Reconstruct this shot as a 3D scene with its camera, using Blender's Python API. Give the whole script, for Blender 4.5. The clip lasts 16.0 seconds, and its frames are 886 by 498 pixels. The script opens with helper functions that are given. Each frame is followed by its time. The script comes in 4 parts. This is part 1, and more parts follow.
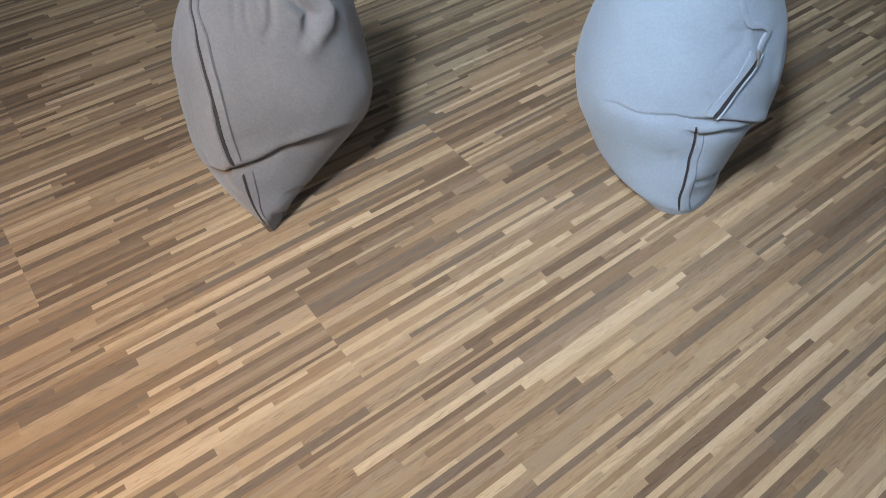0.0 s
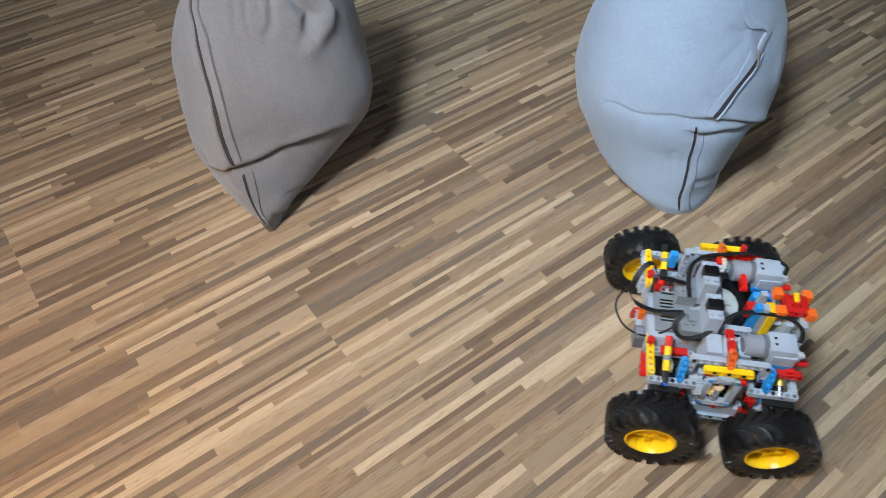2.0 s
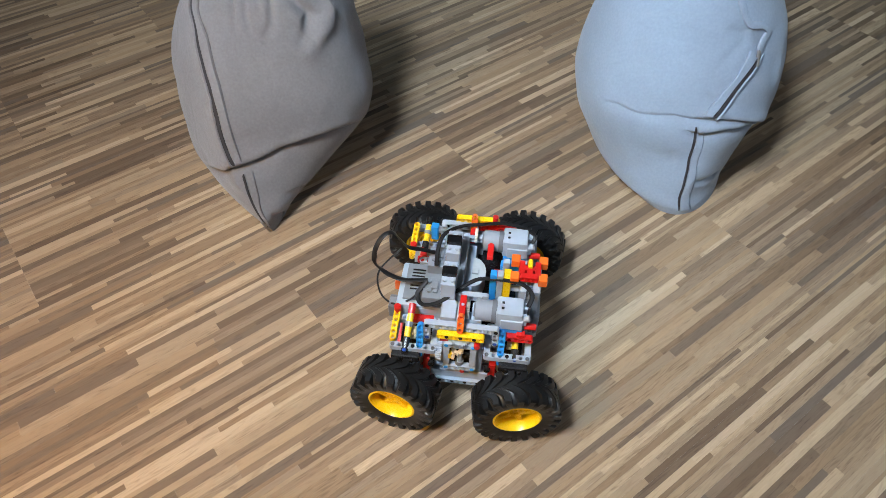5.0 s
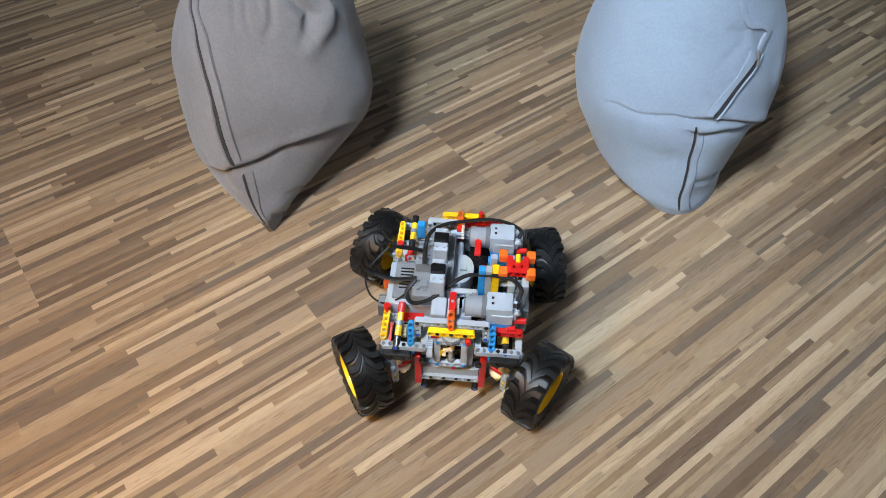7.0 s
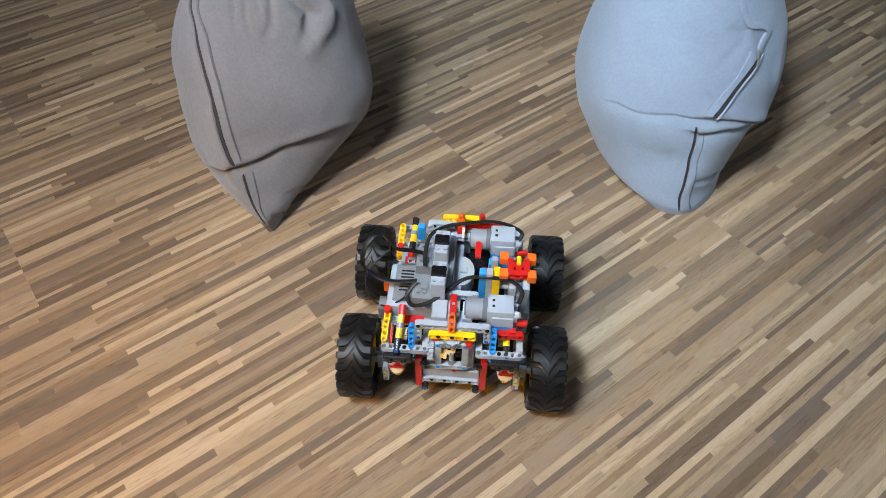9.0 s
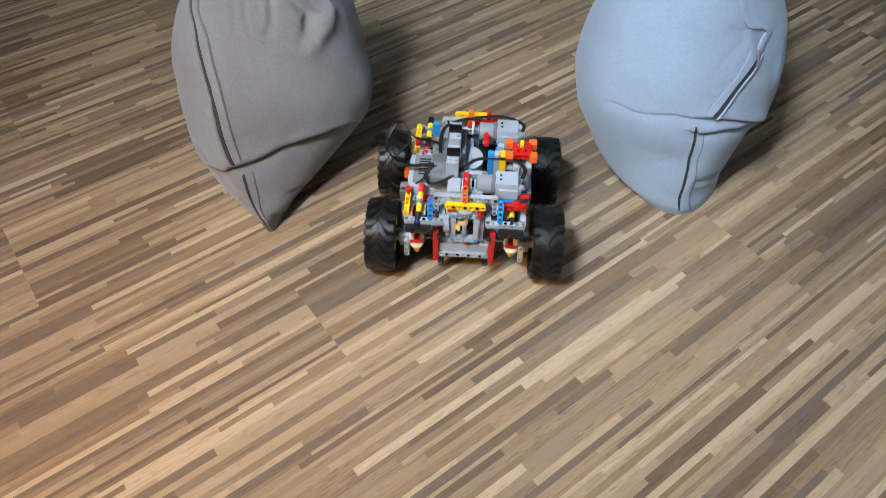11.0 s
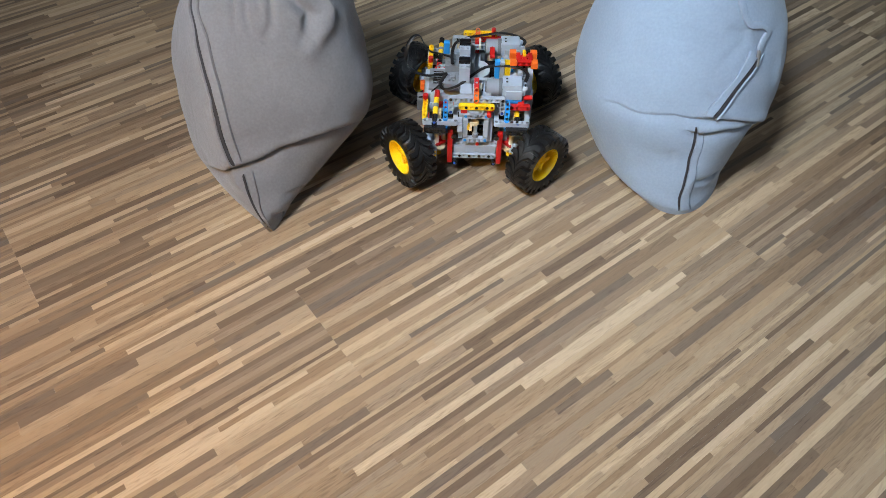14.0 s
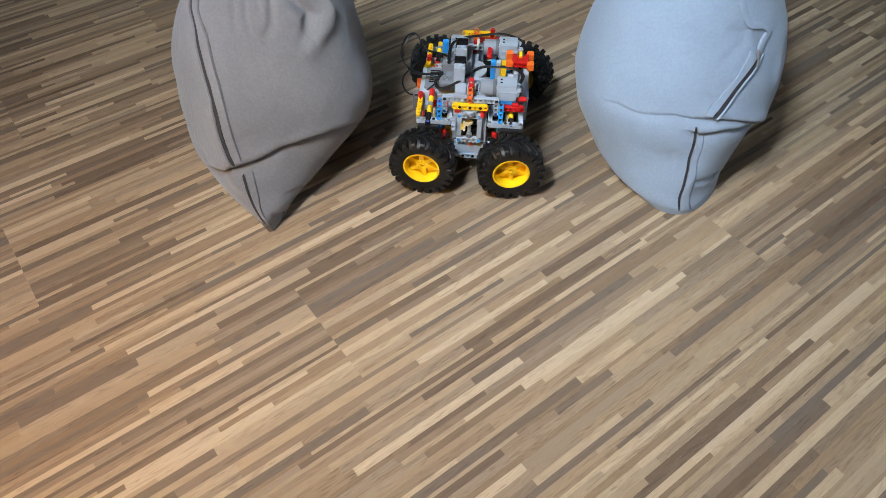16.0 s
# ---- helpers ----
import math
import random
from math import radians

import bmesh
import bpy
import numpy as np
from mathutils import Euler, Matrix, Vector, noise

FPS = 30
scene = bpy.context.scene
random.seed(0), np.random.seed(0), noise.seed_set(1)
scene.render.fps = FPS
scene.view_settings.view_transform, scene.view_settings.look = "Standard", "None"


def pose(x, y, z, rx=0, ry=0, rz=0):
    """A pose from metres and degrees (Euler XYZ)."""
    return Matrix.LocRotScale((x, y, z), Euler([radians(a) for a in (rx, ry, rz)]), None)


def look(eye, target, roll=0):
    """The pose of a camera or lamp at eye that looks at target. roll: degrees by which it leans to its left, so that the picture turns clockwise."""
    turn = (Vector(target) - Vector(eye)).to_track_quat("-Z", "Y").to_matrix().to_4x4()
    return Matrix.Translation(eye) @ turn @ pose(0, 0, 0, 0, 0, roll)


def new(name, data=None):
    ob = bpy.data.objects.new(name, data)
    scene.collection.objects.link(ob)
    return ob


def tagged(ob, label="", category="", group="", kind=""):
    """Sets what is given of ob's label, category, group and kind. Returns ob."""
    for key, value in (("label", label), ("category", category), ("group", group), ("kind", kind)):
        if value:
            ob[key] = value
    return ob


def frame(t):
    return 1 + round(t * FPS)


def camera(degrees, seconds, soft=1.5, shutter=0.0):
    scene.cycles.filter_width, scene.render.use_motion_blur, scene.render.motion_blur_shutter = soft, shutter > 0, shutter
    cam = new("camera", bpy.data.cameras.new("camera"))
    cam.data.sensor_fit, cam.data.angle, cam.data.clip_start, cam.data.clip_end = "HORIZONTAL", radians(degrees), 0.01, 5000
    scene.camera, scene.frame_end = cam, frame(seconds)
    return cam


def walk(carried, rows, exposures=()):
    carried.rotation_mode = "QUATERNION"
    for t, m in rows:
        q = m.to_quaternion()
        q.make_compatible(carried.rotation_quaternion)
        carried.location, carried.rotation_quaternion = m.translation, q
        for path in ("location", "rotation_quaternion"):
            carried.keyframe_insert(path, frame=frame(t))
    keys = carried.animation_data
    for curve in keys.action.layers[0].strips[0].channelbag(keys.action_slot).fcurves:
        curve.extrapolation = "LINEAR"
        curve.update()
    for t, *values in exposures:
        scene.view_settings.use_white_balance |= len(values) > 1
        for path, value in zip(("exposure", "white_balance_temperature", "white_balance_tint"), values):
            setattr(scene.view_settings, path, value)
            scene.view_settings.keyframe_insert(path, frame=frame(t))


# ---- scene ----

# ---- camera: stands still above the floor, tilted down ----
EYE = (0.0, 0.0, 0.8324)
TILT = radians(49.75)
cam = camera(64.0, 16.0, soft=0.5, shutter=0.4)
VIEW = look(EYE, (0.0, math.cos(TILT), EYE[2] - math.sin(TILT)), 0.756)
walk(cam, [(0.0, VIEW), (16.0, VIEW)])

# ---- world and light: cool left window, pendant key, added fills right and near left ----
scene.view_settings.exposure = 0.0
world = bpy.data.worlds.new("world")
scene.world = world
world.use_nodes = True
wn = world.node_tree.nodes
sky = wn.new("ShaderNodeTexSky")
sky.sky_type = "NISHITA"
sky.sun_disc = False
sky.sun_elevation, sky.sun_rotation = radians(35), radians(100)
wn["Background"].inputs["Strength"].default_value = 0.1
world.node_tree.links.new(sky.outputs[0], wn["Background"].inputs["Color"])


def area(name, m, sx, sy, watts, colour):
    li = bpy.data.lights.new(name, "AREA")
    li.shape, li.size, li.size_y, li.energy, li.color = "RECTANGLE", sx, sy, watts, colour
    ob = new(name, li)
    ob.matrix_world = m
    return ob


XL, XR, YB, YF, ZC = -2.1, 2.5, -1.7, 3.3, 2.5
WIN = (0.3, 1.9, 0.4, 1.4)
LAMP = (-0.66, -0.12, 2.0)
area("window_daylight", look((XL + 0.02, 1.1, 0.92), (XL + 1.0, 1.1, 0.8)), 1.5, 0.95, 12, (0.56, 0.79, 1.0))
# unseen fill from the right, added to brighten and cool that side
area("right_fill_light", look((XR - 0.02, 0.1, 1.3), (XR - 1.0, 0.3, 0.9)), 1.5, 1.9, 3.5, (0.56, 0.79, 1.0))
area("pendant_lamp_light", look(LAMP, (0.30, 0.82, 0)), 0.40, 0.40, 11.0, (0.71, 0.85, 1.0)).data.spread = radians(66)
# added warm fill that tints the near left of the floor orange
area("warm_fill_light", look((-0.95, -0.12, 1.15), (-0.38, 0.34, 0)), 0.25, 0.25, 4.3, (1.0, 0.48, 0.0)).data.spread = radians(100)


# ---- materials ----
def material(name):
    m = bpy.data.materials.new(name)
    m.use_nodes = True
    return m, m.node_tree.nodes, m.node_tree.links, m.node_tree.nodes["Principled BSDF"]


def ramp(nodes, stops, mode="LINEAR"):
    r = nodes.new("ShaderNodeValToRGB")
    r.color_ramp.interpolation = mode
    e = r.color_ramp.elements
    while len(e) < len(stops):
        e.new(0.5)
    for el, (p, c) in zip(e, stops):
        el.position, el.color = p, (*c, 1)
    return r


def plastic(name, col, rough=0.3, spec=0.5, vary=0.08, scuff=0.12):
    """Moulded plastic: near even colour, faint flow marks, scuffs in the gloss."""
    m, n, l, b = material(name)
    tc = n.new("ShaderNodeTexCoord")
    a = n.new("ShaderNodeTexNoise")
    a.inputs["Scale"].default_value, a.inputs["Detail"].default_value = 45, 3
    l.new(tc.outputs["Object"], a.inputs["Vector"])
    r = ramp(n, [(0.3, [c * (1 - vary) for c in col]), (0.7, [min(1, c * (1 + vary)) for c in col])])
    l.new(a.outputs[0], r.inputs[0])
    l.new(r.outputs[0], b.inputs["Base Color"])
    s = n.new("ShaderNodeTexNoise")
    s.inputs["Scale"].default_value, s.inputs["Detail"].default_value = 700, 5
    l.new(tc.outputs["Object"], s.inputs["Vector"])
    mr = n.new("ShaderNodeMapRange")
    mr.inputs["To Min"].default_value, mr.inputs["To Max"].default_value = rough - scuff / 2, rough + scuff
    l.new(s.outputs[0], mr.inputs[0])
    l.new(mr.outputs[0], b.inputs["Roughness"])
    b.inputs["Specular IOR Level"].default_value = spec
    return m


LGREY = plastic("light_grey_plastic", (0.365, 0.425, 0.495))
MGREY = plastic("mid_grey_plastic", (0.20, 0.22, 0.245))
DGREY = plastic("dark_grey_plastic", (0.135, 0.147, 0.162))
YELLOW = plastic("yellow_plastic", (0.94, 0.60, 0.012), 0.25)
RED = plastic("red_plastic", (0.55, 0.014, 0.012), 0.27)
ORANGE = plastic("orange_plastic", (0.85, 0.16, 0.02), 0.28)
BLUE = plastic("blue_plastic", (0.025, 0.29, 0.72), 0.28)
DBLUE = plastic("dark_blue_plastic", (0.012, 0.06, 0.32), 0.28)
BLACK = plastic("black_plastic", (0.012, 0.012, 0.013), 0.22)
GLOSSY = plastic("glossy_black_window", (0.006, 0.006, 0.007), 0.06, 0.6, 0.02, 0.03)
LIDGREY = plastic("stone_grey_plastic", (0.20, 0.22, 0.245))
TAN = plastic("tan_plastic", (0.72, 0.55, 0.34), 0.35)
WHITE = plastic("cream_plastic", (0.78, 0.72, 0.60), 0.35)
SMOKE = plastic("pale_clouded_plastic", (0.48, 0.50, 0.50), 0.18)
MOTOR = plastic("motor_grey_plastic", (0.26, 0.285, 0.32))
CABLE = plastic("black_cable_sheath", (0.008, 0.008, 0.009), 0.42, 0.35)


def rubber():
    m, n, l, b = material("black_tyre_rubber")
    tc = n.new("ShaderNodeTexCoord")
    a = n.new("ShaderNodeTexNoise")
    a.inputs["Scale"].default_value, a.inputs["Detail"].default_value = 60, 6
    l.new(tc.outputs["Object"], a.inputs["Vector"])
    r = ramp(n, [(0.35, (0.0045, 0.0045, 0.005)), (0.75, (0.010, 0.010, 0.010))])
    l.new(a.outputs[0], r.inputs[0])
    l.new(r.outputs[0], b.inputs["Base Color"])
    d = n.new("ShaderNodeTexNoise")
    d.inputs["Scale"].default_value = 900
    l.new(tc.outputs["Object"], d.inputs["Vector"])
    bu = n.new("ShaderNodeBump")
    bu.inputs["Strength"].default_value, bu.inputs["Distance"].default_value = 0.15, 0.0004
    l.new(d.outputs[0], bu.inputs["Height"])
    l.new(bu.outputs[0], b.inputs["Normal"])
    b.inputs["Roughness"].default_value = 0.43
    b.inputs["Specular IOR Level"].default_value = 0.38
    return m


RUBBER = rubber()


def canvas(name, dark, light, sheen=0.2):
    """Woven cotton cover: fine thread relief, slubs, soft crumples."""
    m, n, l, b = material(name)
    tc = n.new("ShaderNodeTexCoord")
    big = n.new("ShaderNodeTexNoise")
    big.inputs["Scale"].default_value, big.inputs["Detail"].default_value = 9, 6
    l.new(tc.outputs["Object"], big.inputs["Vector"])
    slub = n.new("ShaderNodeTexNoise")
    slub.inputs["Scale"].default_value, slub.inputs["Detail"].default_value = 260, 4
    l.new(tc.outputs["Object"], slub.inputs["Vector"])
    mix = n.new("ShaderNodeMath")
    mix.operation = "MULTIPLY_ADD"
    mix.inputs[1].default_value = 0.45
    l.new(slub.outputs[0], mix.inputs[0])
    half = n.new("ShaderNodeMath")
    half.operation = "MULTIPLY"
    half.inputs[1].default_value = 0.55
    l.new(big.outputs[0], half.inputs[0])
    l.new(half.outputs[0], mix.inputs[2])
    r = ramp(n, [(0.3, dark), (0.72, light)])
    l.new(mix.outputs[0], r.inputs[0])
    l.new(r.outputs[0], b.inputs["Base Color"])
    wv = []
    for axis in ("X", "Z"):
        w = n.new("ShaderNodeTexWave")
        w.bands_direction = axis
        w.inputs["Scale"].default_value, w.inputs["Distortion"].default_value = 900, 1.5
        l.new(tc.outputs["Object"], w.inputs["Vector"])
        wv.append(w)
    add = n.new("ShaderNodeMath")
    l.new(wv[0].outputs[1], add.inputs[0])
    l.new(wv[1].outputs[1], add.inputs[1])
    b1 = n.new("ShaderNodeBump")
    b1.inputs["Strength"].default_value, b1.inputs["Distance"].default_value = 0.12, 0.0003
    l.new(add.outputs[0], b1.inputs["Height"])
    cr = n.new("ShaderNodeTexNoise")
    cr.inputs["Scale"].default_value, cr.inputs["Detail"].default_value, cr.inputs["Distortion"].default_value = 22, 3, 0.8
    l.new(tc.outputs["Object"], cr.inputs["Vector"])
    b2 = n.new("ShaderNodeBump")
    b2.inputs["Strength"].default_value, b2.inputs["Distance"].default_value = 0.5, 0.0055
    l.new(cr.outputs[0], b2.inputs["Height"])
    l.new(b1.outputs[0], b2.inputs["Normal"])
    l.new(b2.outputs[0], b.inputs["Normal"])
    b.inputs["Roughness"].default_value = 0.9
    b.inputs["Specular IOR Level"].default_value = 0.2
    b.inputs["Sheen Weight"].default_value = sheen
    return m


TAUPE = canvas("taupe_grey_canvas", (0.190, 0.186, 0.198), (0.258, 0.253, 0.268))
BLUEGREY = canvas("pale_blue_grey_canvas", (0.258, 0.328, 0.420), (0.325, 0.405, 0.508))
TAPE = plastic("dark_zip_tape", (0.03, 0.03, 0.036), 0.7)
METAL, _n, _l, _b = material("dull_zip_metal")
_b.inputs["Base Color"].default_value = (0.32, 0.31, 0.30, 1)
_b.inputs["Metallic"].default_value, _b.inputs["Roughness"].default_value = 1.0, 0.38

GRAIN_TURN = 37.5


def strip_wood(name, joined):
    """Printed mixed-wood strips: a tone for each strip, long grain, dark pores."""
    m, n, l, b = material(name)
    if joined:
        rnd = n.new("ShaderNodeNewGeometry").outputs["Random Per Island"]
    else:
        rnd = n.new("ShaderNodeObjectInfo").outputs["Random"]
    tone = ramp(n, [(0.00, (0.140, 0.096, 0.064)), (0.08, (0.180, 0.124, 0.080)), (0.16, (0.170, 0.133, 0.105)), (0.24, (0.215, 0.148, 0.093)),
                    (0.33, (0.310, 0.216, 0.132)), (0.43, (0.230, 0.170, 0.119)), (0.53, (0.375, 0.264, 0.161)), (0.63, (0.290, 0.220, 0.154)),
                    (0.73, (0.425, 0.305, 0.188)), (0.83, (0.385, 0.290, 0.195)), (0.92, (0.490, 0.368, 0.237)), (1.00, (0.545, 0.425, 0.293))])
    l.new(rnd, tone.inputs[0])
    geo = n.new("ShaderNodeNewGeometry")
    turn = n.new("ShaderNodeMapping")
    turn.inputs["Rotation"].default_value = (0, 0, radians(-GRAIN_TURN))
    l.new(geo.outputs["Position"], turn.inputs["Vector"])
    shift = n.new("ShaderNodeVectorMath")
    shift.operation = "SCALE"
    shift.inputs[0].default_value = (31.7, 17.3, 53.1)
    l.new(rnd, shift.inputs["Scale"])
    own = n.new("ShaderNodeVectorMath")
    l.new(turn.outputs[0], own.inputs[0])
    l.new(shift.outputs[0], own.inputs[1])

    def grain(su, sv, detail, dist):
        mp = n.new("ShaderNodeMapping")
        mp.inputs["Scale"].default_value = (su, sv, 1)
        l.new(own.outputs[0], mp.inputs["Vector"])
        t = n.new("ShaderNodeTexNoise")
        t.inputs["Scale"].default_value, t.inputs["Detail"].default_value, t.inputs["Distortion"].default_value = 1, detail, dist
        l.new(mp.outputs[0], t.inputs["Vector"])
        return t.outputs[0]

    fine, broad = grain(46, 640, 4, 0.4), grain(11, 95, 5, 3.5)
    pores = ramp(n, [(0.30, (0.58, 0.55, 0.53)), (0.42, (0.95, 0.94, 0.93)), (0.60, (1.02, 1.02, 1.02)), (0.72, (1.22, 1.22, 1.22))])
    l.new(fine, pores.inputs[0])
    bands = ramp(n, [(0.34, (0.70, 0.68, 0.67)), (0.47, (0.98, 0.98, 0.98)), (0.70, (1.06, 1.06, 1.05))])
    l.new(broad, bands.inputs[0])
    col = tone.outputs[0]
    for src, mul in ((pores, 57.31), (bands, 91.73)):
        # each strip has its own strength of grain
        big = n.new("ShaderNodeMath")
        big.operation = "MULTIPLY"
        big.inputs[1].default_value = mul
        l.new(rnd, big.inputs[0])
        fr = n.new("ShaderNodeMath")
        fr.operation = "FRACT"
        l.new(big.outputs[0], fr.inputs[0])
        amt = n.new("ShaderNodeMapRange")
        amt.inputs["To Min"].default_value, amt.inputs["To Max"].default_value = 0.12, 1.0
        l.new(fr.outputs[0], amt.inputs[0])
        mx = n.new("ShaderNodeMix")
        mx.data_type, mx.blend_type = "RGBA", "MULTIPLY"
        l.new(amt.outputs[0], mx.inputs[0])
        l.new(col, mx.inputs[6])
        l.new(src.outputs[0], mx.inputs[7])
        col = mx.outputs[2]
    l.new(col, b.inputs["Base Color"])
    smear = n.new("ShaderNodeTexNoise")
    smear.inputs["Scale"].default_value, smear.inputs["Detail"].default_value = 5, 4
    l.new(geo.outputs["Position"], smear.inputs["Vector"])
    mr = n.new("ShaderNodeMapRange")
    mr.inputs["To Min"].default_value, mr.inputs["To Max"].default_value = 0.30, 0.44
    l.new(smear.outputs[0], mr.inputs[0])
    l.new(mr.outputs[0], b.inputs["Roughness"])
    bu = n.new("ShaderNodeBump")
    bu.inputs["Strength"].default_value, bu.inputs["Distance"].default_value = 0.25, 0.00025
    l.new(fine, bu.inputs["Height"])
    l.new(bu.outputs[0], b.inputs["Normal"])
    b.inputs["Specular IOR Level"].default_value = 0.45
    return m


STRIP = strip_wood("laminate_strip", False)
STRIPS = strip_wood("laminate_strips", True)


def plaster(name, col, scale=18):
    m, n, l, b = material(name)
    tc = n.new("ShaderNodeTexCoord")
    a = n.new("ShaderNodeTexNoise")
    a.inputs["Scale"].default_value, a.inputs["Detail"].default_value = scale, 6
    l.new(tc.outputs["Object"], a.inputs["Vector"])
    r = ramp(n, [(0.3, [c * 0.94 for c in col]), (0.7, col)])
    l.new(a.outputs[0], r.inputs[0])
    l.new(r.outputs[0], b.inputs["Base Color"])
    bu = n.new("ShaderNodeBump")
    bu.inputs["Strength"].default_value, bu.inputs["Distance"].default_value = 0.2, 0.001
    l.new(a.outputs[0], bu.inputs["Height"])
    l.new(bu.outputs[0], b.inputs["Normal"])
    b.inputs["Roughness"].default_value = 0.85
    return m


WALLPAINT = plaster("wall_paint", (0.42, 0.41, 0.40))
CEILPAINT = plaster("ceiling_paint", (0.60, 0.60, 0.60), 30)
SUBFLOOR = plaster("subfloor", (0.10, 0.075, 0.05))
FRAMEPAINT = plaster("white_window_paint", (0.78, 0.78, 0.78), 40)
LAMPGLASS, _n, _l, _b = material("lit_lamp_glass")
_b.inputs["Base Color"].default_value = (0.9, 0.85, 0.75, 1)
_b.inputs["Emission Color"].default_value = (0.92, 0.97, 1.0, 1)
_b.inputs["Emission Strength"].default_value = 2.0
GLASS, _n, _l, _b = material("window_glass")
_b.inputs["Transmission Weight"].default_value, _b.inputs["Roughness"].default_value = 1.0, 0.0


# ---- mesh helpers ----
def part(name, bm, mat, parent=None, label="", scale=1.0, smooth=False):
    """Links a bmesh as one mesh object under parent."""
    me = bpy.data.meshes.new(name)
    bmesh.ops.recalc_face_normals(bm, faces=bm.faces)
    if scale != 1.0:
        bm.transform(Matrix.Scale(scale, 4))
    for fc in bm.faces:
        fc.smooth = smooth
    bm.to_mesh(me)
    bm.free()
    me.materials.append(mat)
    if smooth:
        me.set_sharp_from_angle(angle=radians(38))
    ob = new(name, me)
    ob.parent = parent
    if label:
        tagged(ob, label)
    return ob


def box_into(bm, x0, x1, y0, y1, z0, z1, bevel=0.0, m=None):
    r = bmesh.ops.create_cube(bm, size=1.0)
    vs = r["verts"]
    bmesh.ops.transform(bm, verts=vs, matrix=Matrix.LocRotScale(((x0 + x1) / 2, (y0 + y1) / 2, (z0 + z1) / 2), None, (x1 - x0, y1 - y0, z1 - z0)))
    if bevel:
        es = {e for v in vs for e in v.link_edges}
        r = bmesh.ops.bevel(bm, geom=list(es), offset=bevel, segments=2, affect="EDGES", profile=0.6)
        vs = list({v for v in r["verts"]} | {v for v in vs if v.is_valid})
    if m is not None:
        bmesh.ops.transform(bm, verts=[v for v in vs if v.is_valid], matrix=m)


def box(x0, x1, y0, y1, z0, z1, bevel=0.0, m=None):
    bm = bmesh.new()
    box_into(bm, x0, x1, y0, y1, z0, z1, bevel, m)
    return bm


def lathe_into(bm, prof, m=None, seg=24, closed=False):
    """Turns (radius, z) pairs round z."""
    m = m or Matrix()
    rings = []
    for r, z in prof:
        if r < 1e-6:
            rings.append([bm.verts.new(m @ Vector((0, 0, z)))])
        else:
            rings.append([bm.verts.new(m @ Vector((r * math.cos(2 * math.pi * k / seg), r * math.sin(2 * math.pi * k / seg), z))) for k in range(seg)])
    pairs = list(zip(rings, rings[1:])) + ([(rings[-1], rings[0])] if closed else [])
    for a, b in pairs:
        for k in range(seg):
            j = (k + 1) % seg
            q = [a[k % len(a)], a[j % len(a)], b[j % len(b)], b[k % len(b)]]
            q = [v for i, v in enumerate(q) if v not in q[:i]]
            if len(q) > 2:
                bm.faces.new(q)


def lathe(prof, m=None, seg=24, closed=False):
    bm = bmesh.new()
    lathe_into(bm, prof, m, seg, closed)
    return bm


def axes(o, x, z):
    """A pose with its local x and z along the given directions."""
    x, z = Vector(x).normalized(), Vector(z).normalized()
    y = z.cross(x).normalized()
    z = x.cross(y)
    m = Matrix((x, y, z)).transposed().to_4x4()
    m.translation = o
    return m


def rod_prof(r, ln, ch=0.4):
    return [(0, 0), (r - ch, 0), (r, ch), (r, ln - ch), (r - ch, ln), (0, ln)]


def along(a, b):
    """A pose at a whose z points to b, and the length."""
    d = Vector(b) - Vector(a)
    q = d.to_track_quat("Z", "Y").to_matrix().to_4x4()
    return Matrix.Translation(a) @ q, d.length


def rod_into(bm, a, b, r, seg=14):
    m, ln = along(a, b)
    lathe_into(bm, rod_prof(r, ln, min(0.4, r * 0.3)), m, seg)


def rod(a, b, r, seg=14):
    bm = bmesh.new()
    rod_into(bm, a, b, r, seg)
    return bm


P = 8.0


def beam_into(bm, n, m, thick=7.4, rh=2.45):
    """A studless beam of n holes in mm: holes along local x from 0, open along local z, with rounded ends."""
    t, seg = thick / 2, 16
    for i in range(n):
        top, bot = [], []
        for k in range(seg):
            a = 2 * math.pi * k / seg
            ca, sa = math.cos(a), math.sin(a)
            if (i == 0 and ca < -1e-6) or (i == n - 1 and ca > 1e-6) or abs(ca) < 1e-6:
                ox, oy = 3.8 * ca, 3.8 * sa
            elif k % 4 == 2:
                ox, oy = math.copysign(4, ca), math.copysign(3.8, sa)
            else:
                s = min(4 / max(abs(ca), 1e-9), 3.8 / max(abs(sa), 1e-9))
                ox, oy = s * ca, s * sa
            for zs, ring in ((t, top), (-t, bot)):
                ring.append((bm.verts.new(m @ Vector((i * P + ox, oy, zs))), bm.verts.new(m @ Vector((i * P + 3.0 * ca, 3.0 * sa, zs))),
                             bm.verts.new(m @ Vector((i * P + 3.0 * ca, 3.0 * sa, zs * 0.80))), bm.verts.new(m @ Vector((i * P + rh * ca, rh * sa, zs * 0.80)))))
        for k in range(seg):
            j = (k + 1) % seg
            for ring in (top, bot):
                for c in range(3):
                    bm.faces.new((ring[k][c], ring[j][c], ring[j][c + 1], ring[k][c + 1]))
            bm.faces.new((top[k][3], top[j][3], bot[j][3], bot[k][3]))
            am = 2 * math.pi * (k + 0.5) / seg
            inner = (math.cos(am) > 0.707 and i < n - 1) or (math.cos(am) < -0.707 and i > 0)
            if not inner:
                bm.faces.new((top[k][0], top[j][0], bot[j][0], bot[k][0]))


def beam(n, o, x, z, thick=7.4):
    bm = bmesh.new()
    beam_into(bm, n, axes(o, x, z), thick)
    return bm


